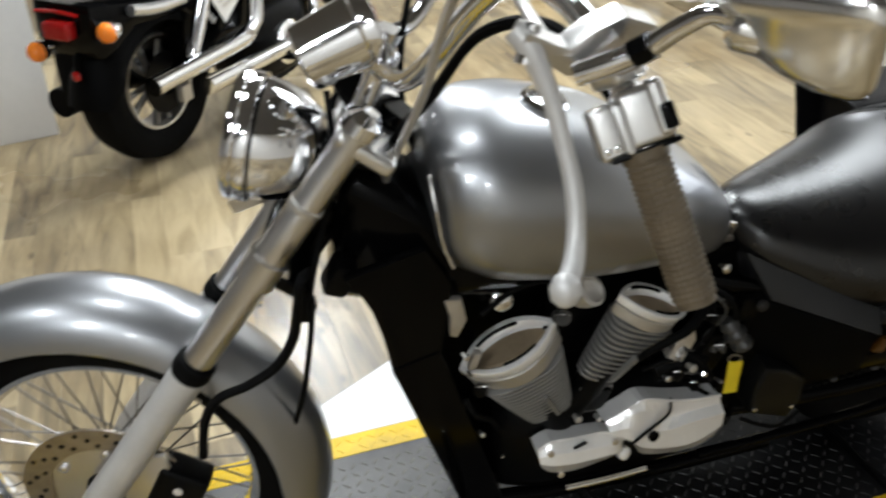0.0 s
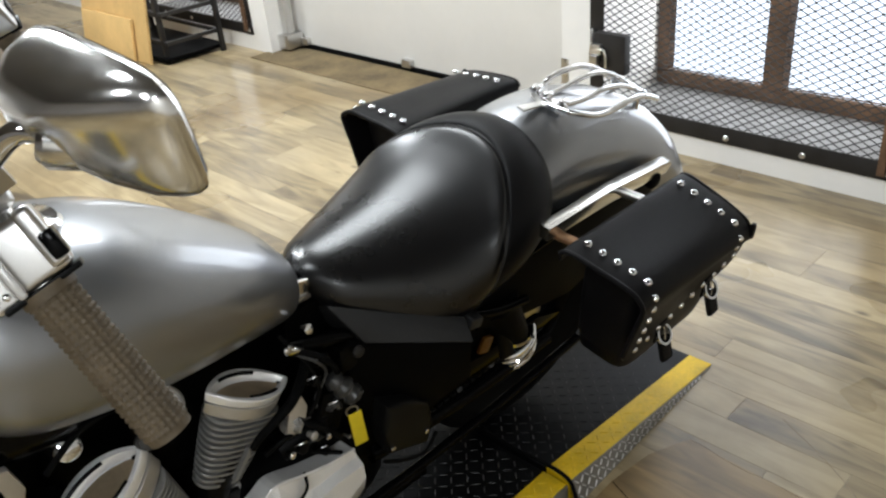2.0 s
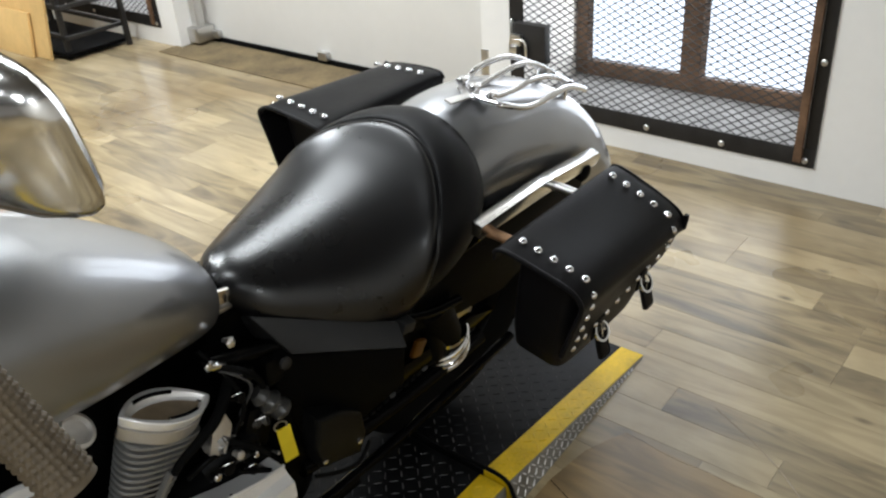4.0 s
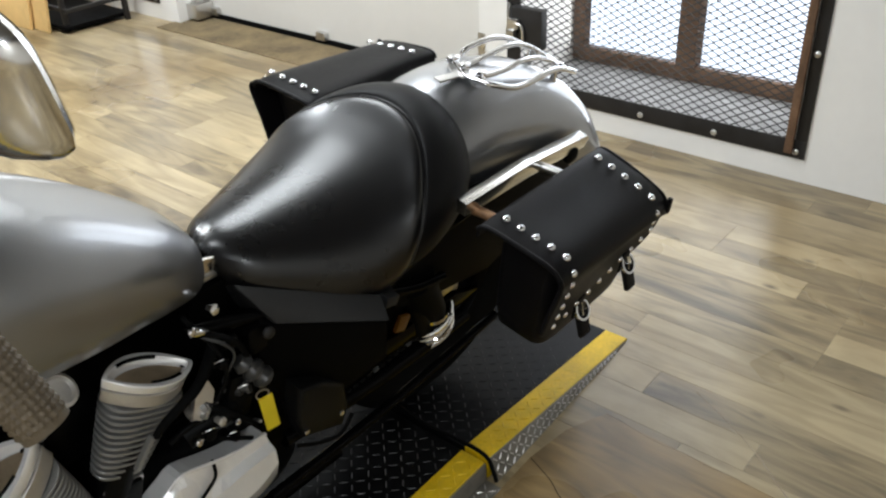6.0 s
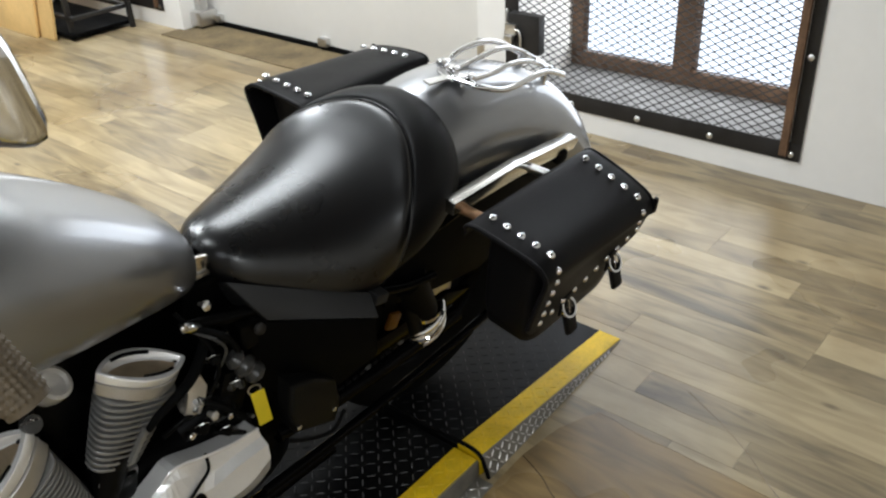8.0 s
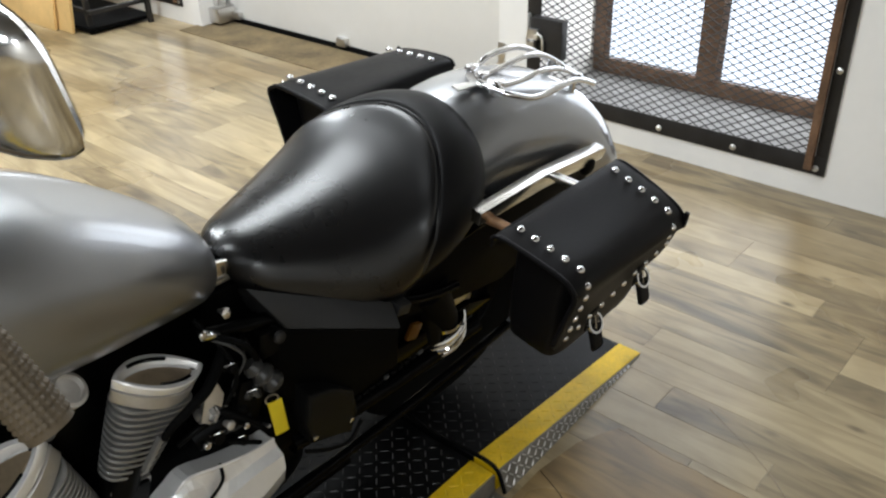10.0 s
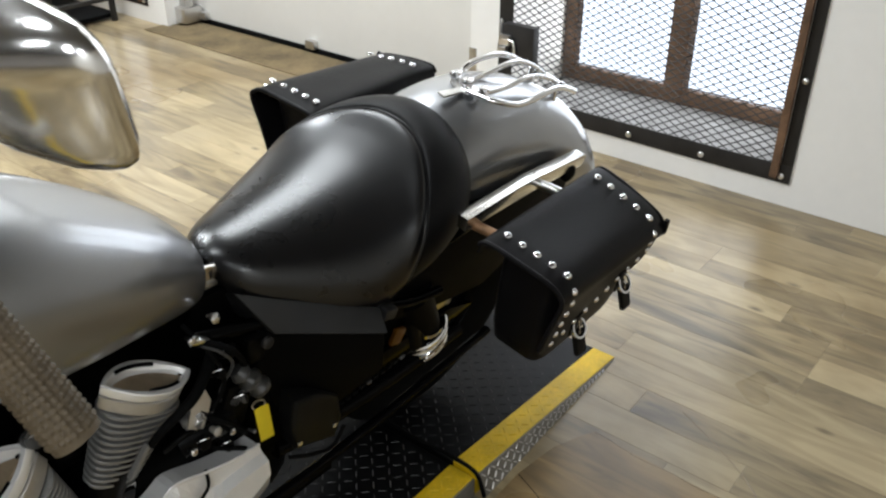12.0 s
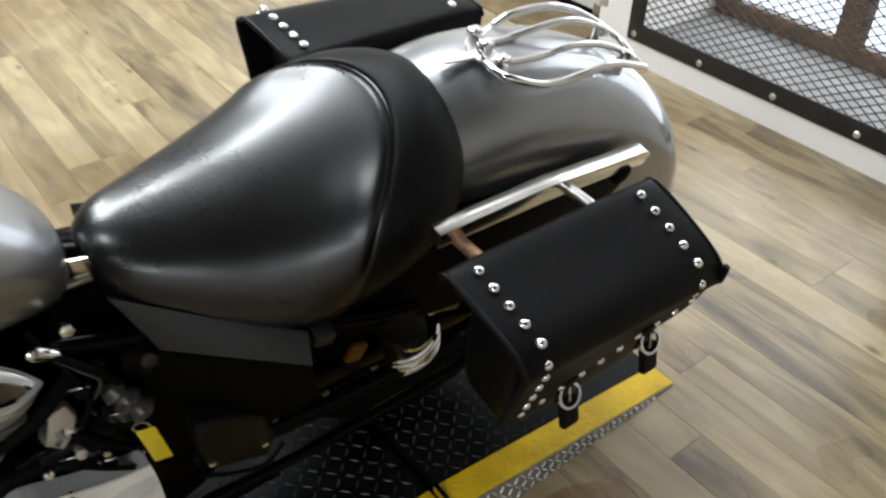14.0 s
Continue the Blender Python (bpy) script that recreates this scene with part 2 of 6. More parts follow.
def rings(bm, loops, closed=True, cap=True):
    """Skin between successive rings of points."""
    vs = [[bm.verts.new(tuple(q)) for q in ring] for ring in loops]
    n = len(vs[0])
    for a, b in zip(vs, vs[1:]):
        for i in range(n if closed else n - 1):
            j = (i + 1) % n
            bm.faces.new((a[i], a[j], b[j], b[i]))
    if cap and closed:
        bm.faces.new(vs[0][::-1])
        bm.faces.new(vs[-1])
    return bm


def tube(pts, r, seg=10, per=5, bm=None, cap=True):
    """A round bar along a smooth line; r is one radius or one for each point."""
    bm = bm or bmesh.new()
    rad = r if isinstance(r, (list, tuple)) else [r] * len(pts)
    line = catmull([(*p, q) for p, q in zip(pts, rad)], per) if per > 1 else [np.array((*p, q), float) for p, q in zip(pts, rad)]
    loops, up = [], None
    for i, q in enumerate(line):
        t = Vector(line[min(i + 1, len(line) - 1)][:3] - line[max(i - 1, 0)][:3]).normalized()
        if up is None:
            up = t.orthogonal().normalized()
        up = (up - t * up.dot(t)).normalized()
        side = t.cross(up)
        loops.append([Vector(q[:3]) + (up * math.cos(a) + side * math.sin(a)) * q[3] for a in (2 * math.pi * k / seg for k in range(seg))])
    return rings(bm, loops, True, cap)


def turned(profile, origin, axis, seg=24, bm=None, cap=True):
    """A body of revolution: profile of (along, radius) on the axis from origin."""
    bm = bm or bmesh.new()
    ax = Vector(axis).normalized()
    u = ax.orthogonal().normalized()
    v = ax.cross(u)
    loops = [[Vector(origin) + ax * h + (u * math.cos(a) + v * math.sin(a)) * max(r, 1e-4) for a in (2 * math.pi * k / seg for k in range(seg))] for h, r in profile]
    return rings(bm, loops, True, cap)


def ringbody(profile, origin, axis, seg=48, bm=None):
    """A closed ring: profile of (along, radius) points that close on themselves, turned round the axis."""
    bm = bm or bmesh.new()
    ax = Vector(axis).normalized()
    u = ax.orthogonal().normalized()
    v = ax.cross(u)
    vs = [[bm.verts.new(Vector(origin) + ax * h + (u * math.cos(a) + v * math.sin(a)) * r) for h, r in profile] for a in (2 * math.pi * k / seg for k in range(seg))]
    n = len(profile)
    for i in range(seg):
        a, b = vs[i], vs[(i + 1) % seg]
        for k in range(n):
            bm.faces.new((a[k], b[k], b[(k + 1) % n], a[(k + 1) % n]))
    return bm


def box(x0, x1, y0, y1, z0, z1, bevel=0.0, seg=2, bm=None, m=None):
    bm = bm or bmesh.new()
    made = bmesh.ops.create_cube(bm, size=1.0)["verts"]
    t = Matrix.Translation(((x0 + x1) / 2, (y0 + y1) / 2, (z0 + z1) / 2)) @ Matrix.Diagonal((x1 - x0, y1 - y0, z1 - z0, 1))
    bmesh.ops.transform(bm, matrix=(m @ t) if m else t, verts=made)
    if bevel:
        edges = list({e for v in made for e in v.link_edges})
        bmesh.ops.bevel(bm, geom=edges, offset=bevel, segments=seg, profile=0.6, affect="EDGES")
    return bm


def plate(outline, y0, y1, bevel=0.003, bm=None, m=None, seg=2):
    """A plate cut to an outline in x and z, from y0 to y1."""
    bm = bm or bmesh.new()
    a = [bm.verts.new((x, y0, z)) for x, z in outline]
    b = [bm.verts.new((x, y1, z)) for x, z in outline]
    n = len(a)
    faces = [bm.faces.new(a), bm.faces.new(b[::-1])]
    faces += [bm.faces.new((a[(i + 1) % n], a[i], b[i], b[(i + 1) % n])) for i in range(n)]
    bmesh.ops.recalc_face_normals(bm, faces=faces)
    if bevel:
        rim = [e for f in faces[:2] for e in f.edges]
        bmesh.ops.bevel(bm, geom=rim, offset=bevel, segments=seg, profile=0.6, affect="EDGES")
    if m:
        bmesh.ops.transform(bm, matrix=m, verts=bm.verts)
    return bm


def finish(name, bm, material, smooth=True, angle=40):
    me = bpy.data.meshes.new(name)
    bmesh.ops.recalc_face_normals(bm, faces=bm.faces)
    if smooth:
        lim = radians(angle)
        for f in bm.faces:
            f.smooth = True
        for e in bm.edges:
            e.smooth = len(e.link_faces) == 2 and e.calc_face_angle(0) < lim
    bm.to_mesh(me)
    bm.free()
    me.materials.append(material)
    return me


def part(name, bm, material, parent, label="", m=None, smooth=True):
    """One mesh under a thing or under a part; m is its place within the parent."""
    ob = new(name, finish(name, bm, material, smooth))
    ob.parent = parent
    if m is not None:
        ob.matrix_local = m
    return tagged(ob, label)


def shared(name, me, parent, m):
    """One more object on a mesh that others use too."""
    ob = new(name, me)
    ob.parent = parent
    ob.matrix_local = m
    return ob


def thing(name, m, label, category, group="", kind=""):
    ob = new(name)
    ob.empty_display_size = 0.1
    ob.matrix_world = m
    return tagged(ob, label, category, group, kind)


def setting(name, bm, material, label, category="", smooth=False):
    return tagged(new(name, finish(name, bm, material, smooth)), label, category, "", "structure")

# ---- the room ----
floor = setting("floor", box(-7, 3.56, -5, 9, -0.2, -0.004), PLANK, "worn wood-look plank floor", "floor")
WX = 3.54
wall = bmesh.new()
for y0, y1, z0, z1 in ((-5, 1.2, 0, 3.4), (1.2, 2.38, 0, 0.105), (1.2, 2.38, 2.25, 3.4), (2.38, 2.6, 0, 3.4), (2.6, 4.9, 2.6, 3.4), (4.9, 5.14, 0, 3.4), (5.14, 6.5, 0, 0.105), (5.14, 6.5, 2.25, 3.4), (6.5, 9, 0, 3.4)):
    box(WX, WX + 0.52, y0, y1, z0, z1, bm=wall)
setting("wall_east", wall, WALL, "thick white painted wall with window and door openings", "wall")
# Unseen walls: the grey ones return little light, the white south one brightens chrome.
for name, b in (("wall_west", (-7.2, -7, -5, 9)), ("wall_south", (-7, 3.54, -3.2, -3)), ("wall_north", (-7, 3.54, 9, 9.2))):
    setting(name, box(*b, -0.2, 3.4), WALL if name == "wall_south" else DIMWALL, "plain painted wall out of view, closing the room", "wall")
# Unseen ceiling, kept dark so that black leather and paint reflect little.
setting("ceiling", box(-7.2, 4.1, -5.2, 9.2, 3.4, 3.55), CEIL, "plain dark ceiling, out of view", "ceiling")
backdrop = setting("backdrop", box(7, 7.1, -3, 10, -1.5, 5), glow("overcast_sky", (0.83, 0.90, 1.0), 1.6), "bright overcast sky outside the windows", "sky")


def window(name, y0, y1, bars):
    """A steel window deep in its opening: sill, frame, mullions and panes."""
    w = tagged(new(name, finish(name, box(WX + 0.05, WX + 0.46, y0, y1, 0.105, 0.118, 0.003), SILL)), "rusty steel window with a dusty concrete sill", "window", "", "structure")
    x0, x1 = WX + 0.43, WX + 0.49
    f = bmesh.new()
    box(x0, x1, y0, y1, 0.118, 0.185, 0.006, bm=f)
    box(x0, x1, y0, y1, 2.18, 2.25, 0.006, bm=f)
    box(x0, x1, y0, y0 + 0.06, 0.185, 2.18, 0.006, bm=f)
    box(x0, x1, y1 - 0.06, y1, 0.185, 2.18, 0.006, bm=f)
    part("window_frame", f, RUST, w, "rust-brown steel frame")
    edges = [y0 + 0.06] + [v for c in bars for v in (c - 0.045, c + 0.045)] + [y1 - 0.06]
    for c in bars:
        part("mullion", box(x0 - 0.02, x1 - 0.002, c - 0.045, c + 0.045, 0.186, 2.179, 0.008), RUST, w)
    for a, b in zip(edges[::2], edges[1::2]):
        p = part("pane", box(x0 + 0.025, x0 + 0.031, a, b, 0.186, 2.179), PANE, w)
        p.visible_shadow = False
    return w


window("window_1", 1.2, 2.38, (1.81,))
window("window_2", 5.14, 6.5, (5.6, 6.05))


def strand_mesh(y0, y1, z0, z1, pitch, rise, w, x):
    """Expanded metal: zigzag strands that meet at every bend."""
    bm = bmesh.new()
    rows, cols = int((z1 - z0) / rise), int((y1 - y0) / (pitch / 2))
    for r in range(rows):
        prev = None
        for c in range(cols + 1):
            y = y0 + c * pitch / 2
            z = z0 + r * rise + (rise * 0.94 if (c + r) % 2 else rise * 0.06)
            q = [bm.verts.new((x + dx, y, z + dz)) for dx, dz in ((-w * 0.6, 0.0), (0, w * 0.75), (w * 0.6, 0), (0, -w * 0.75))]
            if prev:
                for i in range(4):
                    bm.faces.new((prev[i], prev[(i + 1) % 4], q[(i + 1) % 4], q[i]))
            prev = q
    return bm


def grille(y0, y1, z0, z1, label, lock):
    g = thing("window_grille", pose(0, 0, 0), label, "grille", "window grilles")
    x0, x1 = WX - 0.006, WX - 0.0005
    w = 0.07
    part("bottom_rail", box(x0, x1, y0, y1, z0, z0 + w, 0.002), IRON, g)
    part("top_rail", box(x0, x1, y0, y1, z1 - w, z1, 0.002), IRON, g)
    part("side_rail", box(x0, x1, y0, y0 + w * 0.62, z0 + w, z1 - w, 0.002), IRON, g)
    part("side_rail", box(x0, x1, y1 - w, y1, z0 + w, z1 - w, 0.002), IRON, g)
    part("inner_angle", box(x0 - 0.018, x1 - 0.004, y0 + w * 0.64, y0 + w * 1.05, z0 + 0.02, z1 - w, 0.003), RUST, g, "rusty inner angle iron")
    part("mesh_panel", strand_mesh(y0 + w, y1 - w * 0.9, z0 + w * 0.7, min(z1, 1.15), 0.050, 0.0150, 0.0037, WX + 0.004), IRON, g, "black expanded-metal mesh")
    bolt = finish("bolt", turned([(0, 0.012), (0.004, 0.012), (0.008, 0.008), (0.009, 0.001)], (0, 0, 0), (-1, 0, 0), 10), SATIN)
    n = int((y1 - y0) / 0.325)
    for i in range(n + 1):
        shared("bolt", bolt, g, pose(x0, y0 + 0.035 + i * (y1 - y0 - 0.07) / n, z0 + 0.026))
    for i in range(1, 6):
        shared("bolt", bolt, g, pose(x0, y0 + 0.022, z0 + 0.03 + i * 0.36))
    if lock:
        part("lock_box", box(x0 - 0.045, x0 - 0.001, 2.24, 2.395, 0.31, 0.475, 0.004), IRON, g, "dark steel lock box")
        latch = part("latch", box(x0 - 0.06, x0 - 0.046, 2.35, 2.405, 0.385, 0.43, 0.003), SATIN, g, "bare steel latch")
        part("latch_bar", tube([(x0 - 0.055, 2.40, 0.36), (x0 - 0.055, 2.40, 0.40), (x0 - 0.055, 2.335, 0.405), (x0 - 0.055, 2.325, 0.33)], 0.006, 8, 4), SATIN, latch)
        part("hinge_pin", turned([(0, 0.01), (0.09, 0.01), (0.1, 0.004)], (x0 - 0.012, 2.425, 0.38), (0, 0, 1), 10), SATIN, g)
        part("padlock", box(x0 - 0.075, x0 - 0.048, 2.36, 2.40, 0.34, 0.385, 0.006), SATIN, g)
    return g


grille(1.133, 2.445, 0.09, 2.32, "black iron security grille with diamond mesh, bolted over the window", True)
grille(5.07, 6.55, 0.10, 2.32, "black iron grille over the far window", False)

# overhead door, its seal, track and fittings
door = tagged(new("door_1", finish("door_1", box(WX + 0.20, WX + 0.25, 2.58, 4.92, 0.03, 2.62, 0.004), DOORM)), "white overhead garage door, closed", "door", "", "structure")
part("bottom_seal", box(WX + 0.19, WX + 0.245, 2.6, 4.9, 0.0, 0.029, 0.006), RUBBER, door, "black rubber seal")
for y in (3.835, 4.78, 2.75):
    b = part("roller_bracket", box(WX + 0.165, WX + 0.199, y - 0.035, y + 0.035, 0.03, 0.075, 0.004), SATIN, door)
    part("roller", turned([(0, 0.011), (0.05, 0.011)], (WX + 0.18, y - 0.025, 0.058), (0, 1, 0), 12), CAST, b)
part("door_track", box(WX + 0.10, WX + 0.155, 4.84, 4.895, 0.05, 2.6, 0.004), SATIN, door, "galvanised steel track")
part("track_foot", box(WX + 0.06, WX + 0.19, 4.80, 4.899, 0.02, 0.11, 0.006), SATIN, door)
part("door_stop", box(WX - 0.004, WX + 0.012, 2.565, 2.605, 0.17, 0.32, 0.003), SATIN, door)
mat_ob = thing("door_mat", pose(0, 0, 0), "worn tan doormat lying before the overhead door", "mat")
part("rug_body", box(3.41, 3.725, 2.66, 4.96, -0.002, 0.006, 0.003), TAN, mat_ob)


# ceiling panels, unseen: position, size and power assumed, several only as fill
DIFF = glow("lit_diffuser", (0.90, 0.957, 1.0), 4.0)
def assumed_panel(x, y, watts, size):
    c = thing("assumed_panel", pose(x, y, 3.4), "square light panel assumed on the ceiling, out of view", "ceiling light", "ceiling lights")
    h = size / 2
    part("housing", box(-h - 0.03, h + 0.03, -h - 0.03, h + 0.03, -0.05, 0.0, 0.01), WHITE, c)
    part("diffuser", box(-h, h, -h, h, -0.062, -0.051, 0.004), DIFF, c)
    lamp("panel_lamp", "AREA", pose(x, y, 3.4 - 0.07), watts, (size, size), (0.90, 0.957, 1.0))


for x, y, w, size in LAMPS:
    assumed_panel(x, y, w, size)


# plywood, cart and partition
def sheet(x0, x1, tilt, m, label):
    b = thing("plywood_sheet", m, label, "plywood", "plywood sheets")
    part("board", box(-0.009, 0.009, 0, x1 - x0, 0, tilt, 0.002), PLY, b)
    return b


sheet(0, 0.9, 1.3, pose(2.985, 5.44, 0, 0, 8, 0), "large plywood sheet leaning on the steel rack")
sheet(0, 0.7, 0.27, pose(2.955, 5.60, 0, 0, 9, 0), "small plywood offcut leaning on the larger sheet")
cart = thing("steel_rack", pose(0, 0, 0), "low black steel tube rack with a board shelf", "rack")
for x, y in ((3.06, 5.36), (3.42, 5.28), (3.42, 6.2), (3.06, 6.2)):
    part("post", box(x - 0.015, x + 0.015, y - 0.015, y + 0.015, 0, 0.75, 0.003), IRON, cart)
for z in (0.12, 0.30, 0.74):
    part("rail", box(3.05, 3.43, 5.30, 5.325, z, z + 0.025, 0.003, m=pose(0, 0, 0)), IRON, cart)
    part("rail", box(3.045, 3.07, 5.32, 6.2, z, z + 0.025, 0.003), IRON, cart)
    part("rail", box(3.41, 3.435, 5.30, 6.2, z, z + 0.025, 0.003), IRON, cart)
# Board set almost black, like the dark inside of the rack.
part("shelf_board", box(3.02, 3.45, 5.30, 6.2, 0.02, 0.045, 0.004), MATTE, cart, "near-black shelf board")
panel = thing("partition_panel", pose(-0.127, 4.085, 0, 0, 0, 192), "white freestanding partition panel", "partition")
part("board", box(0, 1.2, -0.02, 0.02, 0.0, 1.4, 0.004), WHITE, panel)
part("line_mark", tube([(0.26, 0.021, 1.0), (0.22, 0.021, 0.72), (0.28, 0.021, 0.62), (0.36, 0.021, 0.60)], 0.004, 6, 6), mat("green_marker", (0.45, 0.55, 0.12), 0.5), panel)
paper = thing("white_sheet", pose(0, 0, 0), "white card sheet lying on the floor beside the lift", "sheet")
part("card", plate([(0.535, 1.865), (0.57, 1.995), (0.79, 2.115), (1.3, 2.13), (1.3, 1.865)], 0, 0.003, 0.0, m=pose(0, 0, 0.0) @ Matrix(((1, 0, 0, 0), (0, 0, 1, 0), (0, 1, 0, 0), (0, 0, 0, 1)))), WHITE, paper)

# ---- the lift ----
DX0, DX1, RX = -0.75, 1.680, 2.335
DY0, DY1, DZ = 1.179, 1.812, 0.058
lift = thing("motorcycle_lift", pose(0, 0, 0), "low motorcycle lift with black tread-plate deck and yellow edges", "lift")


def tread(u0, u1, v0, v1, step, size, surf, cut=None):
    """Raised lozenges in two directions, laid on the surface that surf(u, v) gives."""
    verts, faces = [], []
    nu, nv = int((u1 - u0) / step), int((v1 - v0) / step)
    for i in range(nu):
        for j in range(nv):
            cu, cv = u0 + (i + 0.5) * step, v0 + (j + 0.5) * step
            a = radians(45 if (i + j) % 2 else -45)
            du, dv = math.cos(a), math.sin(a)
            k = len(verts)
            for s, w, h in ((-1, 0, 0), (-0.45, 0.15, 0), (0.45, 0.15, 0), (1, 0, 0), (0.45, -0.15, 0), (-0.45, -0.15, 0), (-0.5, 0, 1), (0.5, 0, 1)):
                verts.append(surf(cu + (s * du - w * dv) * size, cv + (s * dv + w * du) * size, h * 0.0016))
            faces += [(k, k + 1, k + 6), (k + 1, k + 2, k + 7, k + 6), (k + 2, k + 3, k + 7), (k + 3, k + 4, k + 7), (k + 4, k + 5, k + 6, k + 7), (k + 5, k, k + 6)]
    me = bpy.data.meshes.new("tread")
    me.from_pydata(verts, [], faces)
    return me


def tread_part(parent, material, *args):
    me = tread(*args)
    me.materials.append(material)
    ob = new("tread_relief", me)
    ob.parent = parent
    return tagged(ob, kind="stuff")


YW_ = 0.066
plate_end = 0.97
# Front section of the deck, a lighter grey than the black rear.
bare = part("front_plate", box(DX0, plate_end, DY0 + YW_, DY1 - YW_, 0.02, DZ, 0.002), GREYFRONT, lift, "grey tread plate at the lift's front")
tread_part(bare, STEEL, DX0, plate_end, DY0 + YW_, DY1 - YW_, 0.0265, 0.0115, lambda u, v, h: (u, v, DZ + h))
deck = part("deck", box(plate_end + 0.002, DX1, DY0 + YW_, DY1 - YW_, 0.02, DZ, 0.002), DECK, lift)
tread_part(deck, WORND, plate_end + 0.01, DX1, DY0 + YW_, DY1 - YW_, 0.0265, 0.0115, lambda u, v, h: (u, v, DZ + h))
for y0, y1, o in ((DY0, DY0 + YW_, -1), (DY1 - YW_, DY1, 1)):
    e = part("edge_strip", box(DX0, DX1, y0, y1, 0.02, DZ + 0.001, 0.003), YELLOW, lift, "yellow painted edge")
    tread_part(e, YELLOW, DX0, DX1, y0 + 0.004, y1 - 0.004, 0.0262, 0.0125, lambda u, v, h: (u, v, DZ + 0.001 + h))
ramp_top = lambda u: DZ * (RX - u) / (RX - DX1 - 0.01)
slope = lambda u, v, h: (u, v, ramp_top(u) + 0.001 + h)


def wedge(y0, y1, lift_z=0.0):
    return plate([(DX1 + 0.012, 0.0), (DX1 + 0.012, DZ + lift_z), (RX, 0.003 + lift_z), (RX, 0.0)], y0, y1, 0.0)


ramp = part("ramp", wedge(DY0 + YW_, DY1 - YW_), DECK, lift)
tread_part(ramp, WORND, DX1 + 0.012, RX - 0.02, DY0 + YW_, DY1 - YW_, 0.0265, 0.0115, slope)
for y0, y1 in ((DY0, DY0 + YW_), (DY1 - YW_, DY1)):
    e = part("edge_strip", wedge(y0, y1, 0.001), YELLOW, lift, "yellow painted edge")
    tread_part(e, YELLOW, DX1 + 0.012, RX - 0.02, y0 + 0.004, y1 - 0.004, 0.0262, 0.0125, lambda u, v, h: (u, v, ramp_top(u) + 0.002 + h))
for s, y in ((-1, DY0), (1, DY1)):
    out = y + s * 0.020
    sk = bmesh.new()
    cut_x = [DX1 + 0.012 + (RX - DX1 - 0.02) * i / 16 for i in range(17)]
    rings(sk, [[(u, y + s * (o + d), z) for o, d, z in ((0.001 + 0.022 * ramp_top(u) / DZ, 0, 0.0), (0.001, 0, ramp_top(u) + 0.001), (0.001, 0.003, ramp_top(u) + 0.001), (0.001 + 0.022 * ramp_top(u) / DZ, 0.003, 0.0))] for u in cut_x])
    k = part("side_skirt", sk, STEEL, lift, "bare tread-plate side")
    tread_part(k, CAST, DX1 + 0.02, RX - 0.06, 0.001, DZ + 0.001, 0.0190, 0.0105, lambda u, v, h, s=s, y=y: (u, y + s * (0.0045 + 0.022 * (1 - v / DZ) * ramp_top(u) / DZ + h * 1.5), max(0.001, v * ramp_top(u) / DZ)))
    d = part("side_skirt", box(DX0, DX1, min(y, y + s * 0.004) , max(y, y + s * 0.004), 0.0, DZ - 0.002, 0.0), STEEL, lift)
    fl = part("floor_flange", box(DX0, DX1, min(y + s * 0.004, y + s * 0.045), max(y + s * 0.004, y + s * 0.045), 0.0, 0.006, 0.002), STEEL, lift)
    tread_part(fl, CAST, DX0, DX1, min(y + s * 0.004, y + s * 0.045), max(y + s * 0.004, y + s * 0.045), 0.0200, 0.0095, lambda u, v, h: (u, v, 0.006 + h))
hose = thing("tie_cable", pose(0, 0, 0), "thin black cable lying across the lift's hinge gap", "cable")
part("cable", tube([(1.70, 1.46, DZ + 0.008), (1.69, 1.36, DZ + 0.007), (1.695, 1.27, DZ + 0.008), (1.69, 1.185, DZ + 0.009), (1.688, 1.160, 0.03), (1.69, 1.155, 0.006)], 0.005, 8, 5), RUBBER, hose)
part("tip", tube([(1.715, 1.50, DZ + 0.008), (1.70, 1.46, DZ + 0.008)], 0.0055, 8, 1), SATIN, hose, "bare metal tip")

# ---- the motorcycle ----
BIKE = pose(0.148, 1.596, 0.0595, 0, 0, -2.7) @ pose(0, 0, 0, 12.0, 0, 0)
bike = thing("motorcycle", BIKE, "silver cruiser motorcycle with chrome trim leaning on the lift", "motorcycle")
RAKE, STEER = radians(33.0), radians(-20.0)
HEAD = Vector((0.238, 0.0, 0.635))
UP = Vector((math.sin(RAKE), 0, math.cos(RAKE)))
TURNED = Matrix.Translation(HEAD) @ Matrix.Rotation(STEER, 4, UP) @ Matrix.Translation(-HEAD)
AX = Vector((0.0, 0.0, 0.335))


def sections(rows, n=28, flat=2.3, per=6, crown=None):
    """Rings across x from rows of (x, half width, top, bottom, height of the widest line)."""
    loops = []
    for x, hw, top, bot, wide in catmull(rows, per):
        ring = []
        for k in range(n):
            a = 2 * math.pi * k / n
            c, s = math.cos(a), math.sin(a)
            e = (crown or flat) if s >= 0 else flat
            y = hw * math.copysign(abs(c) ** (2 / e), c)
            z = wide + ((top - wide) if s >= 0 else (wide - bot)) * math.copysign(abs(s) ** (2 / e), s)
            ring.append((x, y, z))
        loops.append(ring)
    return loops


# front wheel
def spoke_mesh(r0, r1, lean, side):
    a = Vector((r0, 0, side * 0.028))
    b = Vector((r1 * math.cos(lean), r1 * math.sin(lean), side * 0.004))
    return finish("spoke", tube([tuple(a), tuple(b)], 0.0019, 5, 1), SPOKE)


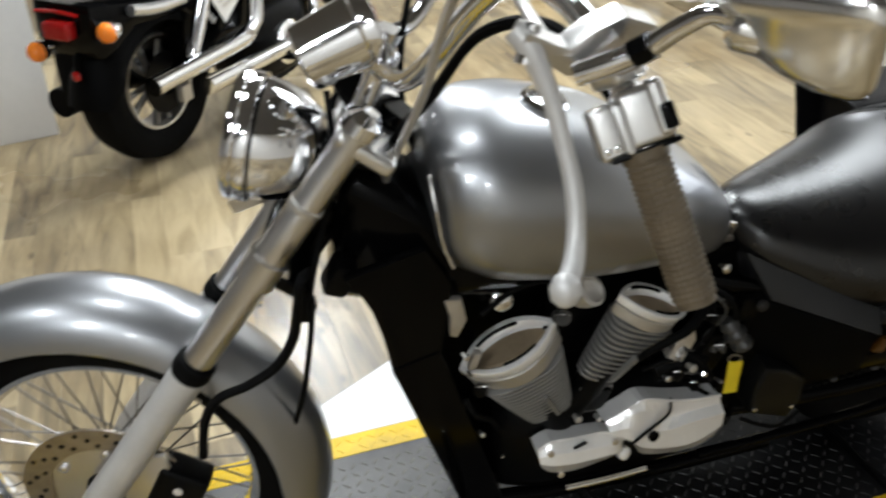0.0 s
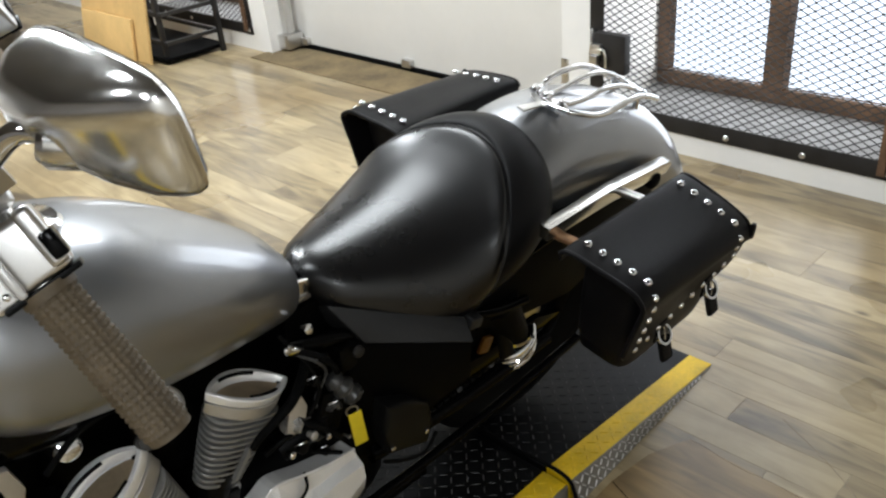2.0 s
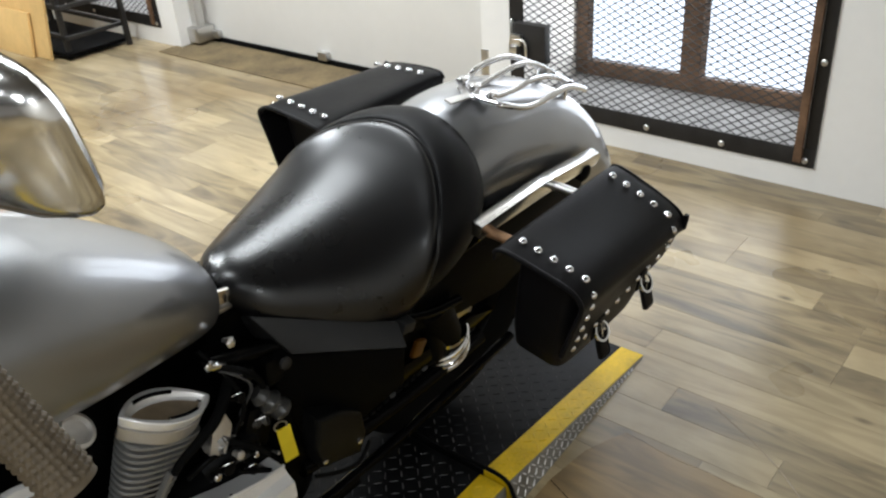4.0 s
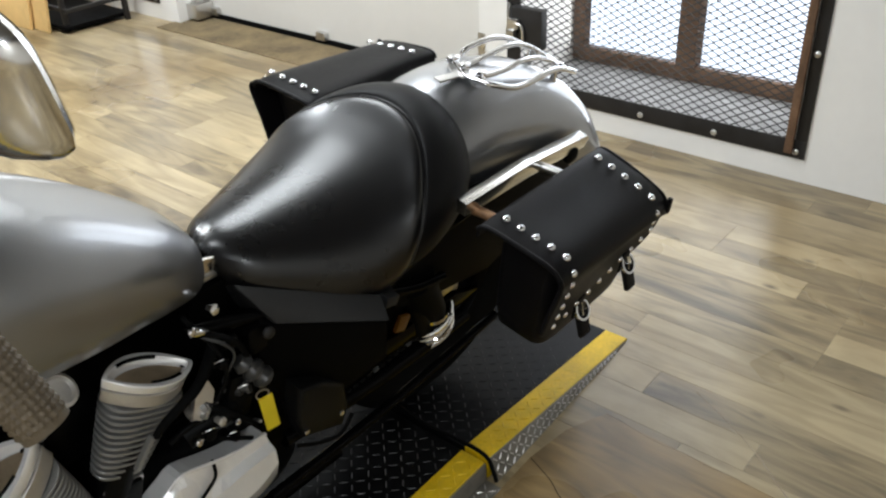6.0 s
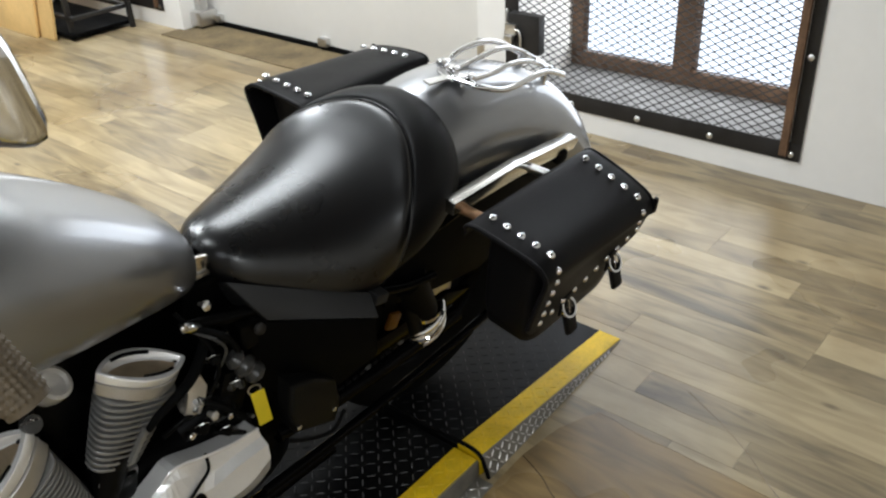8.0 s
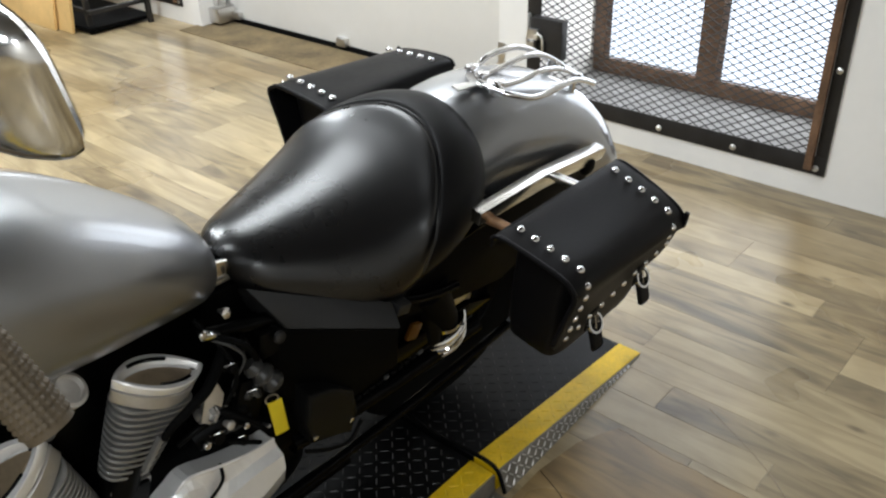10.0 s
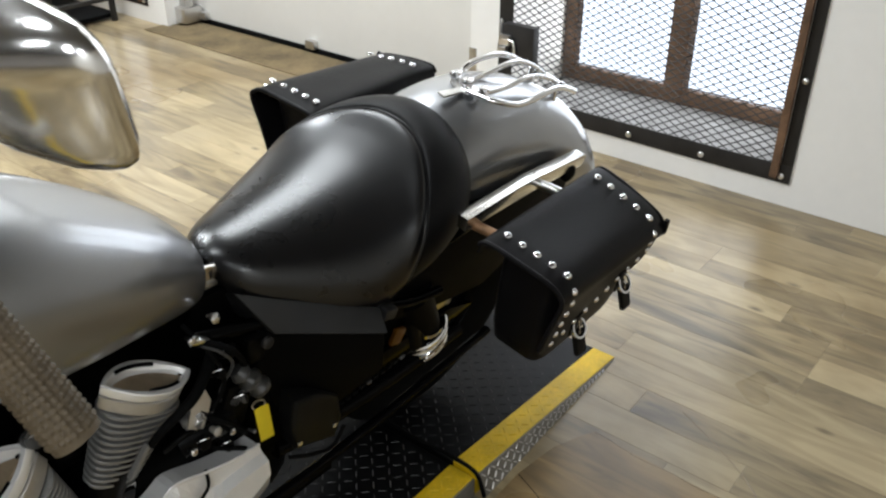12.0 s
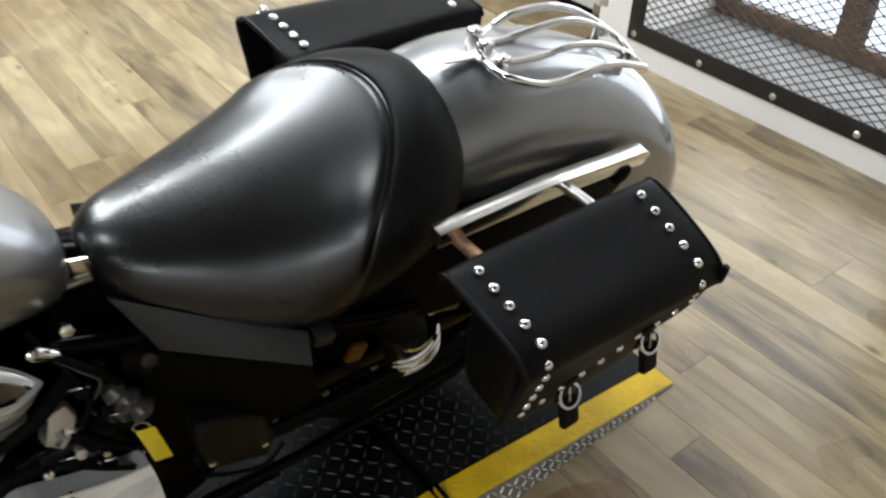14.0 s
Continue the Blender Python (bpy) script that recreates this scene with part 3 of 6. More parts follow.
WH = TURNED @ Matrix.Translation(AX) @ Matrix.Rotation(radians(90), 4, "X")
wheel = part("front_wheel", turned([(-0.05, 0.018), (-0.045, 0.036), (-0.03, 0.046), (-0.022, 0.03), (0.022, 0.03), (0.03, 0.046), (0.045, 0.036), (0.05, 0.018)], (0, 0, 0), (0, 0, 1), 28), SATIN, bike, "spoked front wheel with a polished hub", WH)
part("rim", ringbody([(-0.036, 0.248), (-0.034, 0.238), (-0.018, 0.228), (0.018, 0.228), (0.034, 0.238), (0.036, 0.248), (0.02, 0.243), (-0.02, 0.243)], (0, 0, 0), (0, 0, 1), 72), CHROME, wheel, "chrome rim")
tyre_prof = [(-0.036, 0.247), (-0.046, 0.27), (-0.05, 0.295), (-0.044, 0.318), (-0.028, 0.331), (0, 0.336), (0.028, 0.331), (0.044, 0.318), (0.05, 0.295), (0.046, 0.27), (0.036, 0.247), (0, 0.25)]
part("tyre", ringbody(tyre_prof, (0, 0, 0), (0, 0, 1), 72), RUBBER, wheel, "black rubber tyre")
sp = [spoke_mesh(0.042, 0.232, radians(l), s) for l, s in ((38, 1), (-38, 1), (38, -1), (-38, -1))]
for k in range(40):
    shared("spoke", sp[k % 4], wheel, Matrix.Rotation(2 * math.pi * k / 40, 4, "Z"))
disc = part("brake_disc", ringbody([(-0.0025, 0.098), (0.0025, 0.098), (0.0025, 0.142), (-0.0025, 0.142)], (0, 0, 0.068), (0, 0, 1), 64), DISC, wheel, "drilled steel brake disc")
hole = finish("hole", turned([(0, 0.0045), (0.0004, 0.0045)], (0, 0, 0), (0, 0, 1), 8), BLACK)
for k in range(48):
    a, r = 2 * math.pi * k / 48, (0.108, 0.120, 0.132)[k % 3]
    shared("drill_hole", hole, disc, pose(r * math.cos(a), r * math.sin(a), 0.0707))
carrier = part("disc_carrier", ringbody([(0.055, 0.04), (0.064, 0.04), (0.064, 0.1), (0.058, 0.1)], (0, 0, 0), (0, 0, 1), 40), SATIN, wheel)
bolt_me = finish("bolt", turned([(0, 0.009), (0.006, 0.009), (0.008, 0.006), (0.008, 0.001)], (0, 0, 0), (0, 0, 1), 6), CHROME)
for k in range(6):
    a = 2 * math.pi * (k + 0.4) / 6
    shared("bolt", bolt_me, wheel, pose(0.085 * math.cos(a), 0.085 * math.sin(a), 0.064))
part("hub_cap", turned([(0.05, 0.045), (0.066, 0.04), (0.072, 0.03), (0.074, 0.001)], (0, 0, 0), (0, 0, 1), 24), ENGINE, wheel)
part("axle", turned([(-0.13, 0.011), (0.13, 0.011)], (0, 0, 0), (0, 0, 1), 12), SATIN, wheel)


def arc_fender(cx, cz, r, a0, a1, hw, drop, seg=36, n=15, grow=0.0):
    """A sheet fender of round section along an arc, with thickness."""
    out, inn = [], []
    for i in range(seg + 1):
        t = i / seg
        a = radians(a0 + (a1 - a0) * t)
        w = hw * (1 + grow * math.sin(math.pi * t))
        ends = min(1, 0.45 + 6 * t, 0.45 + 6 * (1 - t))
        lo, li = [], []
        for k in range(n):
            u = -1 + 2 * k / (n - 1)
            b = u * radians(88)
            y, d = w * math.sin(b) * (0.75 + 0.25 * ends), drop * ends * (1 - math.cos(b))
            for ring, rr in ((lo, r - d), (li, r - d - 0.004)):
                ring.append((cx + rr * math.cos(a), y * (1 if ring is lo else 0.97), cz + rr * math.sin(a)))
        out.append(lo + li[::-1])
    return rings(bmesh.new(), out, True, True)


part("front_fender", arc_fender(-0.004, 0.345, 0.376, -19, 176, 0.085, 0.075), SILVER, bike, "silver painted front fender", TURNED)

# fork
FORKX = HEAD + 0.045 * Vector((-math.cos(RAKE), 0, math.sin(RAKE)))
at_z = lambda z, y: FORKX + UP * ((z - FORKX.z) / UP.z) + Vector((0, y, 0))
for y in (-0.098, 0.098):
    p = lambda z: tuple(at_z(z, y))
    leg = part("fork_leg", tube([p(0.30), p(0.33), p(0.50), p(0.632)], [0.024, 0.029, 0.028, 0.0285], 20, 1), PEWTER, bike, "dull aluminium fork slider", TURNED)
    part("fork_tube", tube([p(0.64), p(0.80)], 0.0235, 20, 1), SATIN, leg, "bright fork tube")
    part("dust_seal", tube([p(0.628), p(0.634), p(0.652), p(0.656)], [0.029, 0.031, 0.030, 0.024], 20, 1), RUBBER, leg)
    part("fork_cover", tube([p(0.80), p(0.83), p(0.92), p(0.925), p(1.03)], [0.0245, 0.0245, 0.024, 0.0222, 0.0222], 20, 1), SATIN, leg, "brushed fork cover")
    part("cover_ring", tube([p(0.916), p(0.918), p(0.924), p(0.926)], [0.024, 0.0252, 0.0252, 0.022], 20, 1), CAST, leg)
    part("fork_cap", tube([p(1.03), p(1.045), p(1.056)], [0.027, 0.026, 0.012], 20, 1), CHROME, leg)
    part("clamp", tube([p(0.80), p(0.802), p(0.84), p(0.842)], [0.026, 0.0295, 0.0295, 0.026], 20, 1), SATIN, leg)
    part("clamp_lug", box(0.0, 0.042, -0.012, 0.012, -0.010, 0.010, 0.005, 2), SATIN, leg, "", Matrix.Translation(p(0.815)))
top_z, low_z = at_z(1.015, 0), at_z(0.82, 0)
tilt = Matrix.Rotation(RAKE, 4, "Y")
part("top_yoke", box(-0.022, 0.065, -0.118, 0.118, -0.012, 0.012, 0.010, 3), SATIN, bike, "polished top yoke", TURNED @ Matrix.Translation(top_z) @ tilt)
part("lower_yoke", box(-0.015, 0.07, -0.112, 0.112, -0.014, 0.014, 0.010, 3), BLACK, bike, "", TURNED @ Matrix.Translation(low_z) @ tilt)
part("steering_stem", tube([tuple(HEAD + UP * 0.18), tuple(HEAD + UP * 0.46)], 0.03, 20, 1), BLACK, bike)
cal = part("brake_caliper", box(-0.04, 0.045, -0.02, 0.035, -0.06, 0.06, 0.012, 3), ENGINE, bike, "black brake caliper", TURNED @ pose(0.115, -0.075, 0.345, 0, 25, 0))
part("caliper_bolt", turned([(0, 0.009), (0.01, 0.009)], (0.0, -0.02, 0.035), (0, -1, 0), 6), CHROME, cal)
part("caliper_bolt", turned([(0, 0.009), (0.01, 0.009)], (0.0, -0.02, -0.035), (0, -1, 0), 6), CHROME, cal)
part("caliper_bracket", plate([(0.02, 0.30), (0.09, 0.29), (0.13, 0.36), (0.11, 0.44), (0.06, 0.43)], -0.088, -0.078, 0.003), SATIN, bike, "", TURNED)

# headlight and gauges
HL = pose(0.298, 0.03, 0.978, 0, 0, -20) @ pose(0, 0, 0, 0, -82, 0) @ Matrix.Scale(0.86, 4)
shell = part("headlight", turned([(-0.118, 0.002), (-0.116, 0.022), (-0.108, 0.045), (-0.09, 0.068), (-0.062, 0.086), (-0.03, 0.096), (-0.008, 0.099), (-0.006, 0.094)], (0, 0, 0), (0, 0, 1), 48, cap=False), CHROME, bike, "chrome bullet headlight", HL)
part("rim_gap", turned([(-0.010, 0.0955), (0.002, 0.0955)], (0, 0, 0), (0, 0, 1), 48, cap=False), BLACK, shell)
part("trim_ring", ringbody([(-0.004, 0.098), (-0.001, 0.104), (0.010, 0.1055), (0.018, 0.104), (0.021, 0.107), (0.030, 0.107), (0.036, 0.102), (0.036, 0.092), (0.01, 0.092)], (0, 0, 0), (0, 0, 1), 56), CHROME, shell, "stepped chrome headlight rim")
part("lens", turned([(0.022, 0.092), (0.034, 0.075), (0.042, 0.045), (0.045, 0.001)], (0, 0, 0), (0, 0, 1), 32, cap=False), LENS, shell)
part("reflector", turned([(0.018, 0.09), (-0.03, 0.07), (-0.07, 0.03), (-0.075, 0.001)], (0, 0, 0), (0, 0, 1), 32, cap=False), CHROME, shell)
part("headlight_bracket", box(-0.02, 0.16, -0.035, 0.035, -0.012, 0.012, 0.006), SATIN, bike, "", TURNED @ pose(0.27, 0, 0.885, 0, -25, 0))
part("headlight_bracket", tube([(0.30, 0.0, 0.985), (0.345, 0.0, 0.97)], 0.022, 14, 1), ENGINE, bike, "", TURNED)
GA = pose(0.447, 0.0, 1.146, 0, 0, 1) @ pose(0, 0, 0, 0, 67, 0)
pod = part("speedometer", turned([(-0.096, 0.002), (-0.096, 0.036), (-0.092, 0.042), (-0.080, 0.0435), (-0.020, 0.0475), (-0.014, 0.048), (-0.010, 0.054), (0.004, 0.056), (0.010, 0.055), (0.012, 0.048)], (0, 0, 0), (0, 0, 1), 44), CHROME, bike, "chrome speedometer pod", GA)
part("dial", turned([(0.0125, 0.048), (0.0130, 0.001)], (0, 0, 0), (0, 0, 1), 32), WHITE, pod, "pale dial")
part("needle", box(-0.002, 0.002, 0, 0.04, 0.0132, 0.0142), RED, pod)
part("pod_bracket", box(0.030, 0.085, -0.016, 0.016, -0.075, -0.030, 0.005), ENGINE, pod)
part("horn", turned([(0, 0.05), (0.02, 0.052), (0.028, 0.04), (0.04, 0.02)], (0, 0, 0), (0, 0, 1), 28), CHROME, bike, "chrome horn", TURNED @ pose(0.30, -0.03, 0.76, 0, -70, 0))

# handlebar and controls
ACROSS = TURNED @ Matrix.Scale(-1, 4, (0, 1, 0)) @ TURNED.inverted()
BAR = [(0.47, -0.03, 1.095), (0.485, -0.08, 1.105), (0.505, -0.12, 1.15), (0.535, -0.18, 1.25), (0.56, -0.225, 1.297), (0.582, -0.28, 1.302), (0.595, -0.34, 1.288), (0.602, -0.41, 1.258), (0.612, -0.445, 1.21), (0.645, -0.50, 1.119)]
bar = part("handlebar", tube([(x - 0.019, y - 0.008, z + 0.014) for x, y, z in BAR], 0.0127, 16, 8), CHROME, bike, "wide chrome handlebar")


def grip_mesh(a, b):
    """A rubber grip with raised diamond waffle blocks."""
    a, b = Vector(a), Vector(b)
    ax = (b - a).normalized()
    u = ax.orthogonal().normalized()
    v = ax.cross(u)
    n, rows, bm = 96, 92, bmesh.new()
    length, loops = (b - a).length, []
    for i in range(rows + 1):
        h = length * i / rows
        ring = []
        for k in range(n):
            p = 2 * math.pi * k / n
            w = 2 * math.pi * h / 0.0105
            waffle = max(0.0, math.cos(11 * p + w) * math.cos(11 * p - w))
            ring.append(a + ax * h + (u * math.cos(p) + v * math.sin(p)) * (0.0180 + 0.0018 * min(1.0, 1.6 * waffle) * (1 if 2 < i < rows - 3 else 0)))
        loops.append(ring)
    return rings(bm, loops, True, True)


G0, G1 = (0.606, -0.428, 1.235), (0.640, -0.512, 1.130)
REACH = Matrix.Translation((-0.019, -0.008, 0.014))
def controls(side):
    """Grip, lever, perch, switch box and mirror of one side; side 1 is the left, -1 the right."""
    m = None if side == 1 else ACROSS
    def put(name, bm, material, parent, label=""):
        bmesh.ops.transform(bm, matrix=REACH if m is None else m @ REACH, verts=bm.verts)
        return part(name, bm, material, parent, label)
    if side == -1:
        put("bar_half", tube(BAR, 0.0127, 16, 8), CHROME, bar)
    g = put("grip", grip_mesh(G0, G1), GRIP, bike, "dusty brown-black waffle grip")
    d = (Vector(G1) - Vector(G0)).normalized()
    put("grip_flange", tube([tuple(Vector(G0) - d * 0.004), tuple(Vector(G0) + d * 0.004)], 0.021, 20, 1), GRIP, g)
    front = Vector((-0.32, -0.70, 0.62))
    front = (front - d * front.dot(d)).normalized()
    wide = front.cross(d)
    wide = wide if wide.x > 0 else -wide
    q = Matrix.Translation(Vector(G0)) @ Matrix(((wide.x, front.x, d.x, 0), (wide.y, front.y, d.y, 0), (wide.z, front.z, d.z, 0), (0, 0, 0, 1)))
    sw = put("switch_box", box(-0.012, 0.028, -0.020, 0.018, -0.056, -0.006, 0.007, 3, m=q), SATIN, bike, "polished switch housing")
    put("switch_half", box(-0.037, -0.0145, -0.018, 0.013, -0.050, -0.004, 0.005, 3, m=q), SATIN, sw)
    put("switch_rib", box(-0.0165, -0.009, -0.014, 0.021, -0.048, -0.005, 0.003, 2, m=q), SATIN, sw)
    put("switch_rib", box(0.014, 0.0285, -0.014, 0.021, -0.058, -0.010, 0.005, 3, m=q), SATIN, sw)
    put("switch_foot", box(-0.030, 0.031, -0.017, 0.016, -0.006, -0.001, 0.002, 2, m=q), ENGINE, sw, "dark joint below the housing")
    put("switch_button", box(0.019, 0.031, -0.002, 0.0245, -0.036, -0.014, 0.003, 2, m=q), BLACK, sw, "black switch button")
    for sx in (-0.030, -0.022):
        put("switch_screw", turned([(0, 0.003), (0.002, 0.003), (0.003, 0.001)], tuple(q @ Vector((sx, 0.0128, -0.013))), tuple(q.to_3x3() @ Vector((0, 1, 0))), 10), CHROME, sw)
    pq = Matrix.Translation(Vector(G0) - d * 0.085) @ d.to_track_quat("Z", "X").to_matrix().to_4x4()
    perch = put("lever_perch", box(-0.018, 0.018, -0.020, 0.020, -0.024, 0.024, 0.009, 3, m=pq), SATIN, bike, "polished lever perch")
    put("perch_arm", plate([(0.488, 0.0), (0.494, 0.012), (0.53, -0.006), (0.548, 0.008), (0.572, 0.018), (0.60, 0.008), (0.612, -0.022), (0.58, -0.036), (0.548, -0.032), (0.53, -0.030), (0.503, -0.012)], -0.013, 0.013, 0.004, m=pose(0, -0.396, 1.336)), SATIN, perch)
    put("pivot_bolt", turned([(-0.014, 0.008), (0.016, 0.008), (0.018, 0.004)], (0.497, -0.402, 1.333), (0.3, 0.5, 1), 10), CHROME, perch)
    lever = put("lever", tube([(0.490, -0.392, 1.342), (0.499, -0.405, 1.330), (0.511, -0.424, 1.302), (0.520, -0.448, 1.266), (0.524, -0.470, 1.236), (0.521, -0.491, 1.210), (0.513, -0.509, 1.198), (0.505, -0.519, 1.192)], [0.011, 0.010, 0.0078, 0.0072, 0.0074, 0.008, 0.009, 0.010], 14, 5), PEWTER, bike, "polished hand lever with a ball end")
    put("ball_end", turned([(-0.014, 0.001), (-0.013, 0.006), (-0.009, 0.0105), (0, 0.0130), (0.009, 0.0105), (0.013, 0.006), (0.014, 0.001)], (0.502, -0.524, 1.190), (-0.1, -0.3, -0.9), 16), PEWTER, lever)
    arm = put("mirror_arm", tube([(0.535, -0.415, 1.312), (0.555, -0.425, 1.325), (0.578, -0.436, 1.342), (0.592, -0.450, 1.365), (0.607, -0.465, 1.383), (0.625, -0.485, 1.381), (0.650, -0.500, 1.377), (0.66, -0.505, 1.38)], [0.010, 0.010, 0.009, 0.008, 0.0075, 0.0075, 0.008, 0.008], 12, 5), CHROME, bike, "chrome mirror arm")
    put("lock_nut", tube([(0.570, -0.431, 1.335), (0.580, -0.438, 1.346)], 0.0115, 6, 1), BLACK, arm)
    put("ball_joint", tube([(0.612, -0.478, 1.381), (0.616, -0.481, 1.380), (0.648, -0.502, 1.377), (0.650, -0.503, 1.377)], [0.012, 0.0165, 0.0165, 0.014], 18, 1), POLISH, arm)
    put("joint_collar", tube([(0.650, -0.503, 1.377), (0.660, -0.509, 1.376)], [0.0175, 0.019], 18, 1), BLACK, arm)
    n = Vector((0.95, 0.14, 0.26)).normalized()
    side_v = Vector((0.22, -0.97, 0.0)).normalized()
    side_v = (side_v - n * side_v.dot(n)).normalized()
    up_v = n.cross(side_v)
    c = Vector((0.656, -0.492, 1.398))
    def rim(scale, back, shift=0.0):
        out = []
        for k in range(32):
            a = 2 * math.pi * k / 32
            e = 0.48
            x = 0.071 * math.copysign(abs(math.cos(a)) ** e, math.cos(a))
            y = (0.042 + 0.006 * x / 0.076) * math.copysign(abs(math.sin(a)) ** e, math.sin(a))
            out.append(c + side_v * (x * scale + shift) + up_v * (y * scale) - n * back)
        return out
    head = put("mirror", rings(bmesh.new(), [rim(0.94, -0.004), rim(1.0, 0.0), rim(1.0, 0.006), rim(0.965, 0.012, -0.002), rim(0.88, 0.022, -0.008), rim(0.68, 0.034, -0.018), rim(0.42, 0.043, -0.028), rim(0.18, 0.047, -0.034), rim(0.02, 0.048, -0.035)]), POLISH, bike, "chrome rear-view mirror")
    put("mirror_glass", rings(bmesh.new(), [rim(0.92, -0.0045), rim(0.92, -0.0055)]), MIRROR, head)
    return lever


controls(1)
controls(-1)
for y in (-0.045, 0.045):
    part("bar_riser", tube([(0.435, y, 1.03), (0.455, y, 1.075), (0.472, y, 1.115)], [0.017, 0.018, 0.021], 16, 3), CHROME, bike, "", TURNED @ pose(0, 0, 0))
HOSE = [(0.345, -0.06, 0.80), (0.323, -0.140, 0.864), (0.315, -0.140, 0.812), (0.306, -0.140, 0.756), (0.280, -0.140, 0.702), (0.237, -0.140, 0.670), (0.191, -0.140, 0.651), (0.166, -0.140, 0.604), (0.153, -0.140, 0.520)]
CABLE = [(0.39, 0.0, 1.06), (0.385, -0.05, 0.97), (0.340, -0.100, 0.809), (0.338, -0.100, 0.740), (0.327, -0.100, 0.640), (0.314, -0.100, 0.560), (0.289, -0.100, 0.460), (0.276, -0.100, 0.389)]
for name, pts, r in (
    ("clutch_cable", [(0.50, -0.385, 1.34), (0.508, -0.32, 1.333), (0.50, -0.30, 1.349), (0.495, -0.27, 1.356), (0.484, -0.24, 1.323), (0.479, -0.20, 1.256), (0.478, -0.15, 1.146), (0.47, -0.10, 1.05), (0.46, -0.04, 0.93), (0.47, -0.02, 0.85)], 0.0055),
    ("wire_loom", [(0.60, -0.40, 1.24), (0.57, -0.27, 1.275), (0.53, -0.17, 1.22), (0.50, -0.10, 1.10), (0.47, -0.06, 1.02), (0.45, -0.03, 0.92)], 0.007),
    ("brake_hose", HOSE, 0.0075),
    ("speedometer_cable", CABLE, 0.0048),
    ("throttle_cable", [(0.80, 0.30, 1.30), (0.68, 0.22, 1.32), (0.55, 0.12, 1.20), (0.50, 0.05, 1.05), (0.52, 0.02, 0.92)], 0.005),
    ("front_brake_line", [(0.72, 0.30, 1.36), (0.60, 0.20, 1.42), (0.48, 0.08, 1.36), (0.44, 0.02, 1.20), (0.40, 0.02, 1.02)], 0.0045),
):
    part(name, tube(pts, r, 8, 8), CAST if name == "clutch_cable" else RUBBER, bike)
part("hose_joint", box(-0.012, 0.012, -0.012, 0.012, -0.02, 0.02, 0.004), ENGINE, bike, "", pose(0.337, -0.052, 0.715, 0, 15, 0))

# tank
part("fuel_tank", rings(bmesh.new(), sections([(0.514, 0.03, 0.935, 0.865, 0.90), (0.519, 0.075, 0.965, 0.83, 0.895), (0.531, 0.11, 0.982, 0.80, 0.89), (0.558, 0.138, 1.0, 0.775, 0.88), (0.61, 0.158, 1.012, 0.75, 0.87), (0.70, 0.163, 1.003, 0.73, 0.855), (0.80, 0.155, 0.972, 0.715, 0.835), (0.90, 0.130, 0.915, 0.70, 0.805), (0.98, 0.102, 0.858, 0.685, 0.77), (1.025, 0.082, 0.818, 0.680, 0.75), (1.048, 0.062, 0.790, 0.686, 0.74), (1.060, 0.038, 0.768, 0.70, 0.735), (1.064, 0.012, 0.748, 0.72, 0.733)], 44, 2.3)), SILVER, bike, "silver metallic fuel tank")
part("tank_front_trim", tube([(0.512, -0.075, 0.96), (0.515, -0.105, 0.92), (0.525, -0.116, 0.865), (0.540, -0.124, 0.825)], 0.0028, 8, 6), CHROME, bike)
cap = part("fuel_cap", turned([(0, 0.034), (0.008, 0.036), (0.014, 0.03), (0.016, 0.001)], (0.70, 0.0, 1.0), (0.15, 0, 1), 28), CHROME, bike, "chrome fuel cap")

# frame and front of the engine
part("backbone", tube([(0.42, 0, 0.90), (0.70, 0, 0.80), (1.05, 0, 0.70), (1.35, 0, 0.62)], 0.035, 14, 4), BLACK, bike)
part("neck_cover", rings(bmesh.new(), sections([(0.385, 0.03, 0.90, 0.72, 0.81), (0.40, 0.05, 0.95, 0.70, 0.82), (0.48, 0.085, 0.93, 0.70, 0.81), (0.56, 0.095, 0.86, 0.70, 0.78), (0.66, 0.09, 0.80, 0.68, 0.75)], 20, 3.5, 3)), BLACK, bike, "black steering-neck cover")
part("neck_bracket", box(-0.018, 0.018, -0.02, 0.02, -0.03, 0.028, 0.008, 2), ENGINE, bike, "black bracket below the steering neck", pose(0.385, -0.075, 0.800, 0, 25, 0))
part("radiator_shroud", plate([(0.384, 0.824), (0.404, 0.795), (0.424, 0.750), (0.440, 0.695), (0.450, 0.645), (0.460, 0.590), (0.527, 0.419), (0.601, 0.266), (0.628, 0.216), (0.672, 0.22), (0.598, 0.40), (0.535, 0.60), (0.545, 0.78), (0.50, 0.86)], -0.116, -0.100, 0.005), BLACK, bike, "gloss black panel from the steering neck down the radiator's side")
for y in (-0.06, 0.06):
    part("down_tube", tube([(0.44, y * 0.5, 0.76), (0.50, y, 0.60), (0.58, y * 1.4, 0.35), (0.635, y * 1.6, 0.17), (0.70, y * 1.8, 0.125), (1.0, y * 2, 0.12), (1.30, y * 2, 0.13)], 0.017, 12, 5), BLACK, bike, "gloss black frame tube")
    part("rear_rail", tube([(1.0, y * 1.5, 0.66), (1.30, y * 2, 0.60), (1.55, y * 2.4, 0.64), (1.72, y * 2.3, 0.66)], 0.014, 10, 4), BLACK, bike)
    part("swing_arm", tube([(1.15, y * 2, 0.30), (1.40, y * 2.2, 0.30), (1.66, y * 2.2, 0.315)], 0.022, 12, 3), BLACK, bike)
rad = part("radiator", box(-0.018, 0.03, -0.105, 0.105, -0.24, 0.22, 0.006), ENGINE, bike, "black radiator", pose(0.568, 0, 0.385, 0, -18, 0))
fin = finish("fin", box(-0.004, 0.0, -0.10, 0.10, -0.0008, 0.0008), ENGINE)
